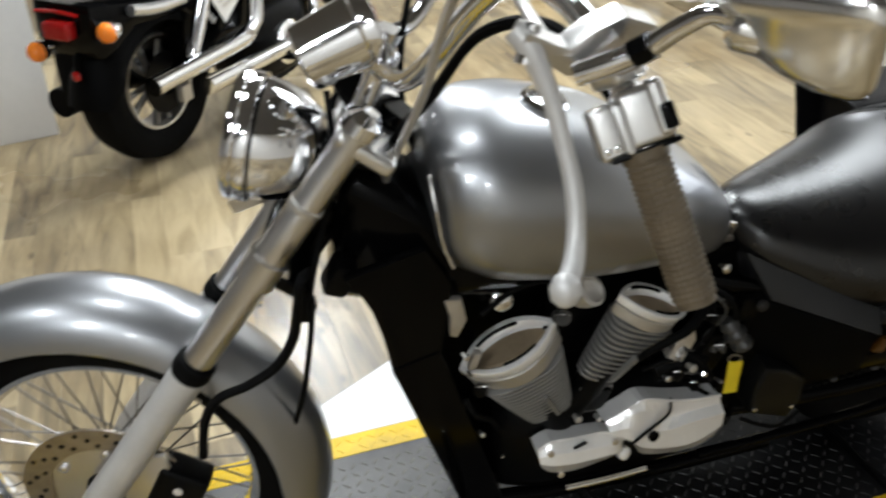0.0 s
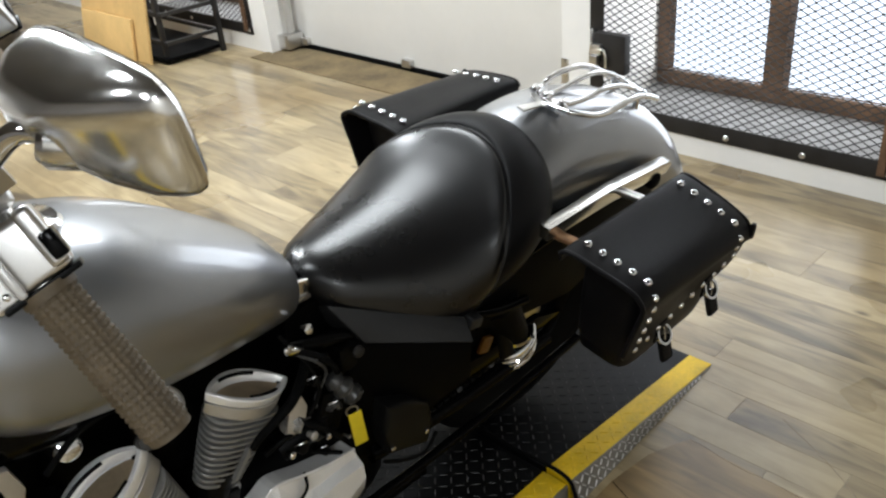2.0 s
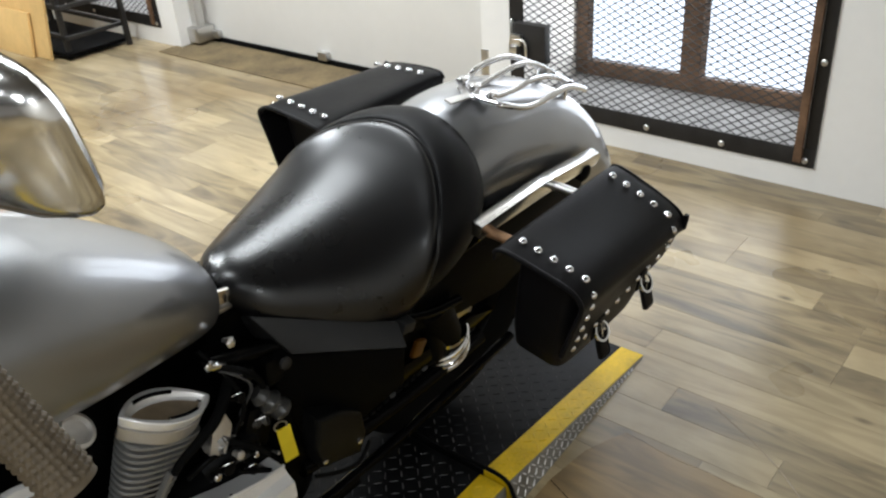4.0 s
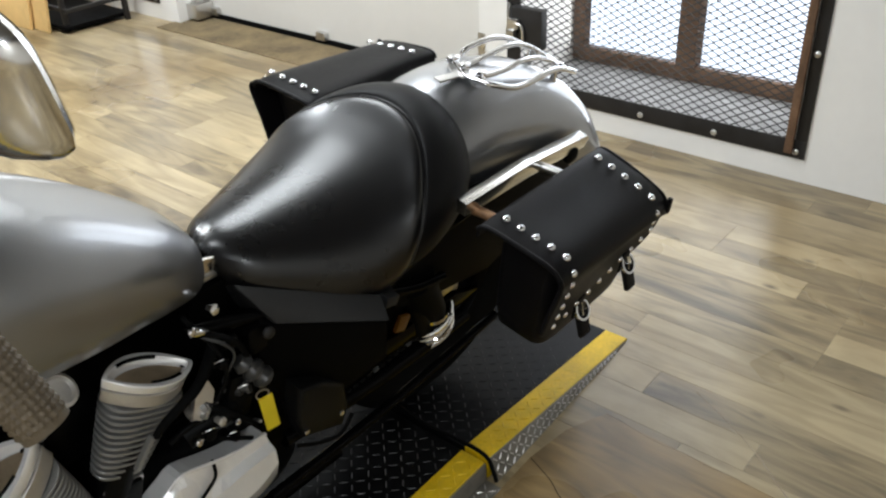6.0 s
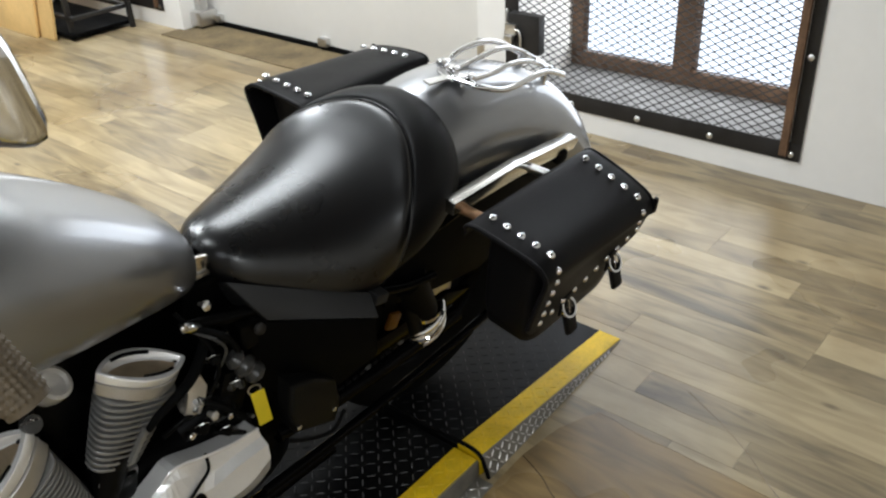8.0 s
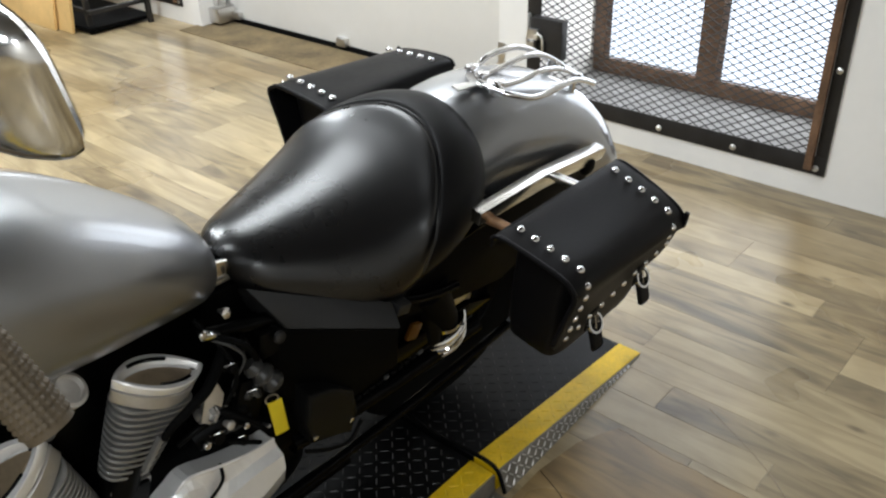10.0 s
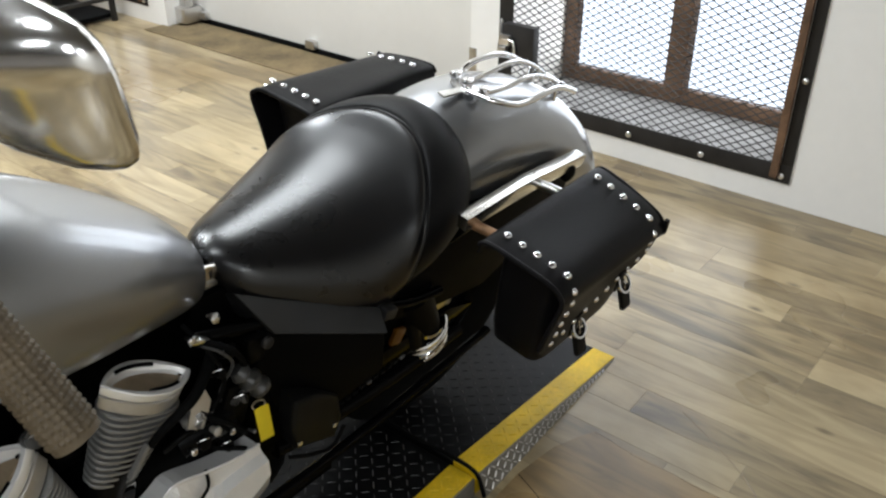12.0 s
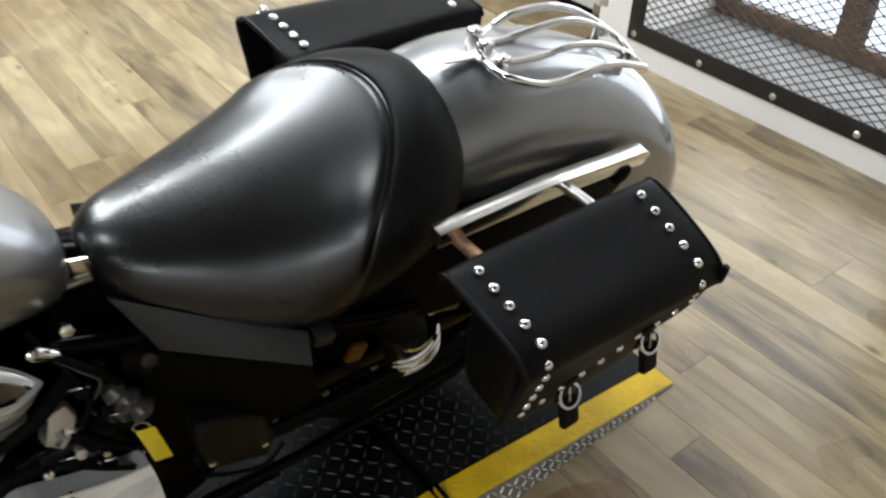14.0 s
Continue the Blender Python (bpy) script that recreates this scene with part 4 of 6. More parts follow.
for k in range(40):
    shared("fin", fin, rad, pose(-0.018, 0, -0.20 + 0.0095 * k))
part("radiator_side", box(-0.038, 0.045, -0.12, -0.106, -0.27, 0.25, 0.006), BLACK, rad, "gloss black side guard")
part("radiator_side", box(-0.038, 0.045, 0.106, 0.12, -0.27, 0.25, 0.006), BLACK, rad)

# engine
part("crankcase", rings(bmesh.new(), sections([(0.66, 0.05, 0.33, 0.16, 0.24), (0.68, 0.10, 0.37, 0.13, 0.25), (0.78, 0.125, 0.42, 0.11, 0.25), (0.95, 0.13, 0.43, 0.11, 0.25), (1.10, 0.125, 0.42, 0.12, 0.25), (1.20, 0.10, 0.36, 0.15, 0.25), (1.23, 0.05, 0.32, 0.19, 0.25)], 28, 4.0, 3)), ENGINE, bike, "black engine case")


def cylinder(foot, lean, fins, r0, r1, top, half, label):
    """A finned cylinder: conical fins from its foot, a plain skirt and a boat-shaped open rocker cover."""
    q = Matrix.Translation(foot) @ Matrix.Rotation(radians(lean), 4, "Y")
    cy = part("cylinder", turned([(-0.10, r0 * 0.62), (-0.03, r0 * 0.66), (0.0, r0 * 0.60), (fins, r1 * 0.42)], (0, 0, 0), (0, 0, 1), 32), ENGINE, bike, label, q)
    def slab(z, r, th):
        prof = [(r * math.copysign(abs(math.cos(a)) ** 0.7, math.cos(a)), r * 0.55 * math.copysign(abs(math.sin(a)) ** 0.7, math.sin(a))) for a in (2 * math.pi * k / 36 for k in range(36))]
        return rings(bmesh.new(), [[(x * w, y * w, z + dz * th) for x, y in prof] for w, dz in ((0.98, -1), (1, -0.6), (1, 0.6), (0.98, 1))])
    nf = round(fins / 0.0112)
    for k in range(nf):
        f = k / (nf - 1)
        part("cooling_fin", slab(f * fins, r0 + (r1 - r0) * f ** 0.9, 0.0026), FIN, cy)
    part("fin_bridge", box(-0.004, 0.004, -0.006, 0.004, 0.012, fins * 0.62, 0.002, m=pose(r0 * 0.25, -r0 * 0.60, 0, 0, 0, 0) @ Matrix.Rotation(radians(7), 4, "X")), FIN, cy, "upright web across the fins")
    def boat(w, f, z):
        out = []
        for k in range(48):
            c, d = math.cos(2 * math.pi * k / 48), math.sin(2 * math.pi * k / 48)
            out.append((half * w * c, half * 0.50 * f * math.copysign((1 - abs(c) ** 2.1) * 0.84 + 0.16 * abs(d), d), z))
        return out
    z0 = fins + 0.006
    d = top - z0
    cov = part("rocker_cover", rings(bmesh.new(), [boat(0.92, 1.0, z0), boat(0.955, 1.02, z0 + 0.004), boat(0.965, 1.0, z0 + d * 0.40), boat(0.985, 1.02, z0 + d * 0.52), boat(0.955, 0.98, z0 + d * 0.55)]), CAST, cy, "grey cast rocker cover skirt")
    part("cover_gap", rings(bmesh.new(), [boat(0.93, 0.93, z0 + d * 0.53), boat(0.93, 0.93, z0 + d * 0.60)]), ENGINE, cov, "dark seam between skirt and rim")
    part("cover_rim", rings(bmesh.new(), [boat(0.97, 0.98, z0 + d * 0.60), boat(1.0, 1.03, z0 + d * 0.70), boat(1.02, 1.10, z0 + d * 0.96), boat(1.0, 1.08, top), boat(0.91, 0.86, top), boat(0.88, 0.76, top - 0.004), boat(0.84, 0.66, top - 0.014)]), COVER, cov, "thick polished open rim")
    part("cover_floor", rings(bmesh.new(), [boat(0.80, 0.60, top - 0.0138), boat(0.78, 0.52, top - 0.010)]), TANREFL, cov, "metal floor of the cover, tan as if mirroring the wood")
    for s, x0, x1 in ((1, -0.55, 0.35), (-1, -0.20, 0.50)):
        part("cover_slot", tube([(half * (x0 + (x1 - x0) * u), s * half * 0.50 * 0.80 * (1 - abs(x0 + (x1 - x0) * u) ** 2.1) * 0.98, top - 0.001) for u in (0, 0.25, 0.5, 0.75, 1)], 0.0032, 6, 3), BLACK, cov, "dark slot along the rim")
    for x in (-0.80, 0.80):
        part("cover_screw", turned([(0, 0.005), (0.003, 0.005), (0.004, 0.002)], (half * x, 0.0, top - 0.010), (0, 0, 1), 8), CHROME, cov)
    return cy


cylinder((0.758, -0.100, 0.400), -27.5, 0.158, 0.046, 0.079, 0.226, 0.088, "finned front cylinder")
cylinder((0.842, -0.100, 0.476), 24.0, 0.138, 0.044, 0.066, 0.184, 0.078, "finned rear cylinder")
def skewed(face, depth, bevel=0.004):
    """A thick facet: the outer corners given, carried inward by depth."""
    bm = bmesh.new()
    a = [bm.verts.new(p) for p in face]
    b = [bm.verts.new(Vector(p) + Vector(depth)) for p in face]
    n = len(a)
    bm.faces.new(a)
    bm.faces.new(b[::-1])
    for i in range(n):
        bm.faces.new((a[(i + 1) % n], a[i], b[i], b[(i + 1) % n]))
    bmesh.ops.recalc_face_normals(bm, faces=bm.faces)
    bmesh.ops.bevel(bm, geom=list(bm.edges), offset=bevel, segments=2, profile=0.6, affect="EDGES")
    return bm


def lofted(lines, per=3):
    """A cast cover skinned over lines that run along it, closed at the back."""
    rows = [catmull(l, per) for l in lines]
    return rings(bmesh.new(), [list(ring) for ring in zip(*rows)])


TOP = [(0.846, -0.160, 0.400), (0.887, -0.160, 0.428), (0.915, -0.160, 0.445), (0.975, -0.160, 0.424), (1.027, -0.160, 0.411), (1.080, -0.160, 0.407)]
VALLEY = [(0.847, -0.170, 0.397), (0.886, -0.172, 0.424), (0.914, -0.172, 0.428), (0.980, -0.170, 0.388), (1.029, -0.168, 0.390), (1.084, -0.166, 0.390)]
RIDGE = [(0.849, -0.178, 0.393), (0.880, -0.186, 0.405), (0.912, -0.188, 0.386), (0.965, -0.188, 0.374), (1.020, -0.187, 0.383), (1.084, -0.184, 0.383)]
LOW = [(0.853, -0.180, 0.388), (0.886, -0.194, 0.378), (0.915, -0.198, 0.350), (0.974, -0.199, 0.330), (1.031, -0.198, 0.328), (1.085, -0.190, 0.350)]
FOOT = [(0.868, -0.174, 0.372), (0.908, -0.178, 0.336), (0.937, -0.178, 0.294), (0.999, -0.178, 0.274), (1.056, -0.178, 0.274), (1.092, -0.178, 0.300)]
back = lambda line, dz: [(x, -0.120, z + dz) for x, y, z in line]
cov2 = part("sprocket_cover", lofted([back(TOP, -0.012), TOP, VALLEY, RIDGE, LOW, FOOT, back(FOOT, 0.012)]), COVER, bike, "polished cast rear engine cover with a raised ridge", smooth=False)
part("cover_seam", tube([(0.972, -0.158, 0.430), (0.966, -0.174, 0.408), (0.938, -0.185, 0.398), (0.912, -0.192, 0.385), (0.893, -0.196, 0.372), (0.892, -0.184, 0.350)], 0.0032, 6, 5), RUBBER, cov2)
part("cover_bolt", turned([(0, 0.011), (0.004, 0.011), (0.005, 0.007), (0.001, 0.006), (0.001, 0.001)], (0.934, -0.191, 0.372), (0, -0.9, 0.4), 14), BLACK, cov2)
part("cover_lip", tube([(x, y - 0.001, z + 0.002) for x, y, z in TOP[1:]], 0.0035, 8, 4), COVER, cov2, "raised lip along the joint")
CTOP = [(0.724, -0.155, 0.350), (0.748, -0.155, 0.367), (0.794, -0.155, 0.364), (0.850, -0.155, 0.362), (0.890, -0.155, 0.342), (0.902, -0.155, 0.320)]
CRIDGE = [(0.722, -0.168, 0.342), (0.747, -0.174, 0.352), (0.789, -0.176, 0.349), (0.845, -0.176, 0.346), (0.881, -0.172, 0.335), (0.897, -0.166, 0.318)]
CLOW = [(0.724, -0.174, 0.330), (0.746, -0.184, 0.332), (0.788, -0.187, 0.328), (0.844, -0.186, 0.328), (0.875, -0.182, 0.322), (0.896, -0.172, 0.310)]
CFOOT = [(0.736, -0.165, 0.300), (0.761, -0.165, 0.276), (0.807, -0.165, 0.266), (0.862, -0.165, 0.278), (0.892, -0.165, 0.288), (0.904, -0.165, 0.300)]
cov = part("clutch_cover", lofted([back(CTOP, -0.012), CTOP, CRIDGE, CLOW, CFOOT, back(CFOOT, 0.012)]), COVER, bike, "polished cast front engine cover", smooth=False)
part("cover_lip", tube([(x, y - 0.001, z + 0.001) for x, y, z in CTOP], 0.003, 8, 4), COVER, cov, "raised lip along the joint")
part("cover_slot", box(-0.013, 0.013, -0.003, 0.003, -0.004, 0.004, 0.002), BLACK, cov, "dark slot in the cover", pose(0.800, -0.170, 0.359, 40, -28, 0))
part("cover_lug", turned([(-0.012, 0.010), (-0.004, 0.014), (0.006, 0.014), (0.010, 0.008), (0.011, 0.001)], (0.903, -0.166, 0.292), (0.2, -0.8, 0.4), 14), COVER, cov, "bolt lug at the cover's end")
for x, z in ((0.742, 0.352), (0.872, 0.345), (0.775, 0.272)):
    part("cover_bolt", turned([(0, 0.007), (0.006, 0.007), (0.007, 0.001)], (x, -0.168, z), (0, -0.9, 0.4), 8), CHROME, cov)
part("shift_rod", tube([(0.785, -0.185, 0.245), (0.86, -0.190, 0.252), (0.945, -0.192, 0.262)], 0.006, 10, 3), POLISH, bike, "bright shift rod below the covers")
part("starter_housing", turned([(0, 0.026), (0.08, 0.026), (0.10, 0.015)], (0.96, -0.10, 0.45), (0.6, -0.1, 0.2), 20), ENGINE, bike)
part("ignition_switch", turned([(-0.02, 0.012), (-0.012, 0.017), (-0.006, 0.019), (-0.001, 0.013), (0.004, 0.014), (0.011, 0.021), (0.018, 0.021), (0.023, 0.014), (0.028, 0.015), (0.035, 0.0205), (0.043, 0.019), (0.048, 0.012)], (1.066, -0.135, 0.572), (0.45, -0.35, -0.6), 18), PEWG, bike, "ribbed ignition switch")
for name, pts, r, m in (
    ("coolant_hose", [(0.61, -0.03, 0.56), (0.62, -0.03, 0.52), (0.64, -0.03, 0.44), (0.68, -0.02, 0.38)], 0.015, RUBBER),
    ("coolant_hose", [(0.62, -0.03, 0.66), (0.70, -0.02, 0.69), (0.78, -0.01, 0.68), (0.84, 0.0, 0.64)], 0.016, RUBBER),
    ("fuel_line", [(0.99, -0.08, 0.69), (1.02, -0.12, 0.63), (1.03, -0.13, 0.57), (1.01, -0.12, 0.50), (1.03, -0.12, 0.44)], 0.004, RUBBER),
    ("oil_line", [(0.925, -0.115, 0.475), (0.96, -0.125, 0.50), (1.0, -0.12, 0.49), (1.05, -0.11, 0.50)], 0.005, ENGINE),
    ("sensor_wire", [(1.0, -0.10, 0.66), (1.03, -0.125, 0.64), (1.05, -0.125, 0.60), (1.03, -0.12, 0.55), (1.04, -0.11, 0.50)], 0.003, DARKG),
    ("sensor_wire", [(0.99, -0.10, 0.44), (1.01, -0.135, 0.465), (1.03, -0.125, 0.445), (1.05, -0.135, 0.465), (1.06, -0.11, 0.45)], 0.003, DARKG),
):
    part(name, tube(pts, r, 10, 5), m, bike)
for x, y, z, r, m in ((0.575, -0.125, 0.62, 0.008, CHROME), (0.585, -0.127, 0.575, 0.005, CHROME), (0.62, -0.13, 0.40, 0.007, SATIN), (0.66, -0.14, 0.335, 0.006, CHROME), (0.80, -0.14, 0.40, 0.010, CAST), (0.84, -0.145, 0.395, 0.008, CAST), (0.955, -0.15, 0.485, 0.009, CHROME), (1.0, -0.15, 0.50, 0.011, CAST), (1.03, -0.15, 0.475, 0.008, CHROME), (1.075, -0.15, 0.44, 0.005, SATIN), (1.03, -0.105, 0.70, 0.012, CHROME), (0.985, -0.11, 0.685, 0.009, CHROME)):
    part("engine_bolt", turned([(-0.012, r * 0.5), (-0.002, r * 0.5), (0.0, r * 0.75), (0.005, r * 0.75), (0.007, r * 0.45), (0.007, 0.001)], (x, y, z), (0.1, -0.9, 0.35), 6), m, bike)
part("throttle_joint", turned([(-0.022, 0.010), (-0.018, 0.016), (-0.006, 0.016), (-0.005, 0.011), (0.006, 0.011), (0.008, 0.017), (0.016, 0.015), (0.018, 0.002)], (0.985, -0.112, 0.512), (0.7, -0.4, 0.5), 14), PEWD, bike, "cast carburettor joint beside the rear cylinder")
part("joint_clamp", box(-0.014, 0.014, -0.008, 0.008, -0.005, 0.005, 0.002), CHROME, bike, "", pose(1.000, -0.122, 0.522, 30, 25, 10))
part("joint_clamp", box(-0.018, 0.018, -0.006, 0.006, -0.004, 0.004, 0.002), SATIN, bike, "", pose(0.992, -0.125, 0.515, -20, -15, 35))
for x, y, z, ax, r in ((1.045, -0.118, 0.628, (0.5, -0.5, 0.4), 0.010), (1.022, -0.122, 0.598, (0.2, -0.8, 0.4), 0.008), (1.062, -0.125, 0.512, (0.6, -0.4, 0.3), 0.011), (0.986, -0.128, 0.462, (0.1, -0.9, 0.3), 0.010), (1.030, -0.130, 0.420, (0.3, -0.8, 0.3), 0.009), (0.735, -0.112, 0.660, (0.1, -0.7, 0.6), 0.012), (0.612, -0.118, 0.520, (-0.5, -0.7, 0.3), 0.010)):
    f = part("hose_fitting", turned([(-0.016, r * 0.7), (-0.010, r), (-0.003, r), (-0.002, r * 0.7), (0.004, r * 0.7), (0.006, r * 1.15), (0.013, r * 1.15), (0.015, r * 0.5)], (x, y, z), ax, 12), ENGINE if r < 0.0105 else PEWG, bike, "cast hose fitting")
    part("clip", tube([(x - 0.012, y - 0.004, z + 0.012), (x + 0.002, y - 0.010, z + 0.016), (x + 0.014, y - 0.006, z + 0.006)], 0.0016, 6, 3), CHROME, f)
for pts, r in (([(1.005, -0.105, 0.665), (1.035, -0.135, 0.655), (1.060, -0.135, 0.615), (1.075, -0.125, 0.570)], 0.0055), ([(0.985, -0.115, 0.520), (1.020, -0.140, 0.500), (1.050, -0.140, 0.460), (1.075, -0.130, 0.420)], 0.006), ([(0.600, -0.105, 0.690), (0.660, -0.085, 0.715), (0.720, -0.075, 0.712), (0.780, -0.070, 0.690)], 0.005), ([(0.585, -0.120, 0.500), (0.600, -0.135, 0.470), (0.635, -0.125, 0.430), (0.660, -0.120, 0.380)], 0.005), ([(1.000, -0.140, 0.445), (1.030, -0.150, 0.430), (1.060, -0.150, 0.405)], 0.004)):
    part("hose", tube(pts, r, 8, 5), RUBBER, bike)
part("breather_hose", tube([(1.035, -0.095, 0.625), (1.006, -0.118, 0.612), (0.970, -0.140, 0.600), (0.938, -0.146, 0.588), (0.905, -0.146, 0.570), (0.890, -0.140, 0.545)], [0.010, 0.010, 0.009, 0.008, 0.007, 0.006], 10, 5), RUBBER, bike, "black hose across the rear cylinder")
part("case_web", box(-0.036, 0.036, -0.02, 0.012, -0.040, 0.040, 0.008, 2), PEWD, bike, "grey casting between the cylinders", pose(0.832, -0.098, 0.415, 0, 12, 0))
part("radiator_cap_bracket", skewed([(0.532, -0.118, 0.752), (0.560, -0.118, 0.748), (0.572, -0.118, 0.700), (0.560, -0.118, 0.662), (0.548, -0.118, 0.668), (0.545, -0.118, 0.710)], (0, 0.012, 0), 0.003), CAST, bike, "grey bracket at the radiator's top")
part("carburettor_bracket", skewed([(0.978, -0.118, 0.560), (1.002, -0.120, 0.572), (1.010, -0.124, 0.545), (1.000, -0.130, 0.520), (0.978, -0.130, 0.498), (0.962, -0.124, 0.500), (0.972, -0.120, 0.530)], (0.004, 0.014, -0.004), 0.003), CAST, bike, "grey cast bracket beside the rear cylinder")
part("mount_bracket", box(-0.007, 0.007, -0.006, 0.006, -0.02, 0.02, 0.003), CAST, bike, "", pose(0.592, -0.118, 0.60, 0, 12, 0))
part("mount_bracket", box(-0.016, 0.016, -0.006, 0.006, -0.008, 0.008, 0.003), CHROME, bike, "", pose(1.000, -0.108, 0.672, 15, 30, 0))
part("mount_bracket", box(-0.012, 0.012, -0.008, 0.008, -0.012, 0.012, 0.004), CAST, bike, "", pose(0.868, -0.125, 0.375, 10, 35, 0))
part("intake_cup", turned([(-0.026, 0.012), (-0.020, 0.020), (-0.008, 0.024), (0.010, 0.026), (0.014, 0.026), (0.016, 0.021), (0.008, 0.019), (0.004, 0.001)], (0.774, -0.110, 0.706), (0.35, -0.45, 0.75), 22), CAST, bike, "grey rounded cup under the tank")
part("chrome_cap", turned([(0, 0.021), (0.012, 0.021), (0.019, 0.015), (0.022, 0.002)], (0.640, -0.075, 0.690), (0.1, -0.75, 0.6), 22), CHROME, bike, "round chrome cap under the tank")
for x, z, w, hgt, ry in ((0.835, 0.42, 0.03, 0.03, 10), (1.06, 0.49, 0.03, 0.05, 15), (1.11, 0.60, 0.03, 0.03, 0)):
    part("engine_block", box(-w, w, -0.03, 0.03, -hgt, hgt, 0.008, 2), ENGINE, bike, "", pose(x, -0.095, z, 0, ry, 0))
# Added dark sheet that closes the view through the engine to the floor.
part("engine_filler", plate([(0.47, 0.82), (0.80, 0.80), (1.0, 0.76), (1.14, 0.68), (1.14, 0.40), (0.66, 0.28), (0.58, 0.30)], 0.02, 0.04, 0.004), ENGINE, bike)
key = thing("key_tag", BIKE @ pose(1.076, -0.152, 0.521), "key with a yellow tag hanging from the ignition", "key")
part("key_ring", ringbody([(-0.001, 0.010), (0.001, 0.010), (0.001, 0.0125), (-0.001, 0.0125)], (0.004, -0.004, -0.012), (0.3, 1, 0), 20), SATIN, key)
part("tag", box(-0.013, 0.013, -0.0012, 0.0012, -0.098, 0.0, 0.002, 2, m=pose(0.008, -0.006, -0.018, 2, -10, -12)), TAG, key, "yellow plastic tag")

# seat
SEAT = [(1.078, 0.016, 0.722, 0.685, 0.704), (1.086, 0.046, 0.736, 0.655, 0.694), (1.12, 0.090, 0.750, 0.618, 0.680), (1.20, 0.134, 0.758, 0.582, 0.664), (1.30, 0.169, 0.772, 0.558, 0.655), (1.385, 0.188, 0.794, 0.548, 0.658), (1.45, 0.196, 0.820, 0.545, 0.670), (1.494, 0.199, 0.842, 0.554, 0.684), (1.509, 0.195, 0.842, 0.560, 0.687), (1.519, 0.198, 0.850, 0.560, 0.692), (1.555, 0.196, 0.853, 0.576, 0.702), (1.592, 0.180, 0.843, 0.61, 0.715), (1.616, 0.150, 0.820, 0.65, 0.73), (1.630, 0.10, 0.79, 0.70, 0.745), (1.636, 0.03, 0.77, 0.735, 0.755)]


def saddle(p):
    """Bends the rear of the seat forward along its sides."""
    x, y, z = p
    w = min(1.0, max(0.0, (x - 1.16) / 0.33)) * (1.0 if x < 1.515 else max(0.62, 1 - (x - 1.515) * 4))
    return (x - w * (2.9 * y * y + 0.30 * max(0.0, 0.72 - z)), y, z)


hide = [[saddle(p) for p in ring] for ring in sections(SEAT, 64, 2.3, 6, 2.05)]
seat = part("seat", rings(bmesh.new(), hide[:49]), LEATHER, bike, "glossy black leather solo seat")
part("seat_bolster", rings(bmesh.new(), hide[48:]), DULL, seat, "raised dull black rear bolster")
part("seat_piping", tube(hide[48][-6:] + hide[48][:39], 0.0026, 6, 1), LEATHER, seat)
part("seat_piping", tube([(ring[37][0], ring[37][1] * 1.003, ring[37][2]) for ring in hide[6:80:2]], 0.0028, 6, 1), DULL, seat)
# Added black block that hides the gap between tank and seat.
part("tank_filler", box(1.02, 1.16, -0.055, 0.055, 0.60, 0.695, 0.01), MATTE, bike)
part("seat_pan", box(1.12, 1.52, -0.10, 0.10, 0.60, 0.68, 0.02), MATTE, seat)
part("seat_screw", turned([(0, 0.012), (0.006, 0.012), (0.009, 0.008), (0.010, 0.001)], (1.070, -0.018, 0.712), (-0.4, -0.4, 0.8), 14), CHROME, seat, "chrome seat screw")
part("seat_tongue", box(1.035, 1.10, -0.042, 0.042, 0.680, 0.703, 0.006), SATIN, seat, "bare metal tongue under the seat's nose")
part("seat_bracket", plate([(1.062, 0.735), (1.085, 0.73), (1.098, 0.70), (1.095, 0.655), (1.075, 0.64), (1.066, 0.68)], -0.036, -0.028, 0.003), POLISH, seat, "polished seat bracket")

# side cover
part("side_cover", skewed([(1.105, -0.118, 0.640), (1.128, -0.134, 0.624), (1.300, -0.226, 0.590), (1.335, -0.205, 0.46), (1.27, -0.165, 0.38), (1.15, -0.135, 0.40), (1.11, -0.12, 0.52)], (0, 0.045, 0), 0.008), MATTE, bike, "matte black side cover")
part("side_cover_top", skewed([(1.088, -0.078, 0.698), (1.128, -0.134, 0.627), (1.300, -0.230, 0.595), (1.311, -0.193, 0.624), (1.19, -0.135, 0.664)], (0.0, 0.05, -0.035), 0.003), TRIMLIT, bike, "faceted black trim under the seat, lightened like its sheen")
part("cover_lug", box(-0.016, 0.016, -0.014, 0.014, -0.012, 0.012, 0.005), TRIMLIT, bike, "", pose(1.333, -0.190, 0.60, 0, 15, 0))
part("cover_screw", turned([(0, 0.011), (0.006, 0.011), (0.009, 0.007), (0.009, 0.001)], (1.112, -0.132, 0.618), (0, -1, 0.2), 14), IRON, bike)
part("side_cover", plate([(1.11, 0.64), (1.33, 0.58), (1.36, 0.575), (1.33, 0.43), (1.27, 0.38), (1.15, 0.40), (1.12, 0.50)], 0.135, 0.165, 0.012, seg=3), MATTE, bike)
tool = part("tool_box", plate([(1.149, 0.477), (1.205, 0.458), (1.258, 0.415), (1.274, 0.345), (1.262, 0.291), (1.161, 0.335), (1.146, 0.400)], -0.172, -0.12, 0.010, seg=3), DARKP, bike, "grey-black plastic tool box with two screws")
for x, z in ((1.166, 0.352), (1.254, 0.335)):
    part("screw", turned([(0, 0.006), (0.003, 0.006), (0.005, 0.002)], (x, -0.172, z), (0, -1, 0), 10), CHROME, tool)
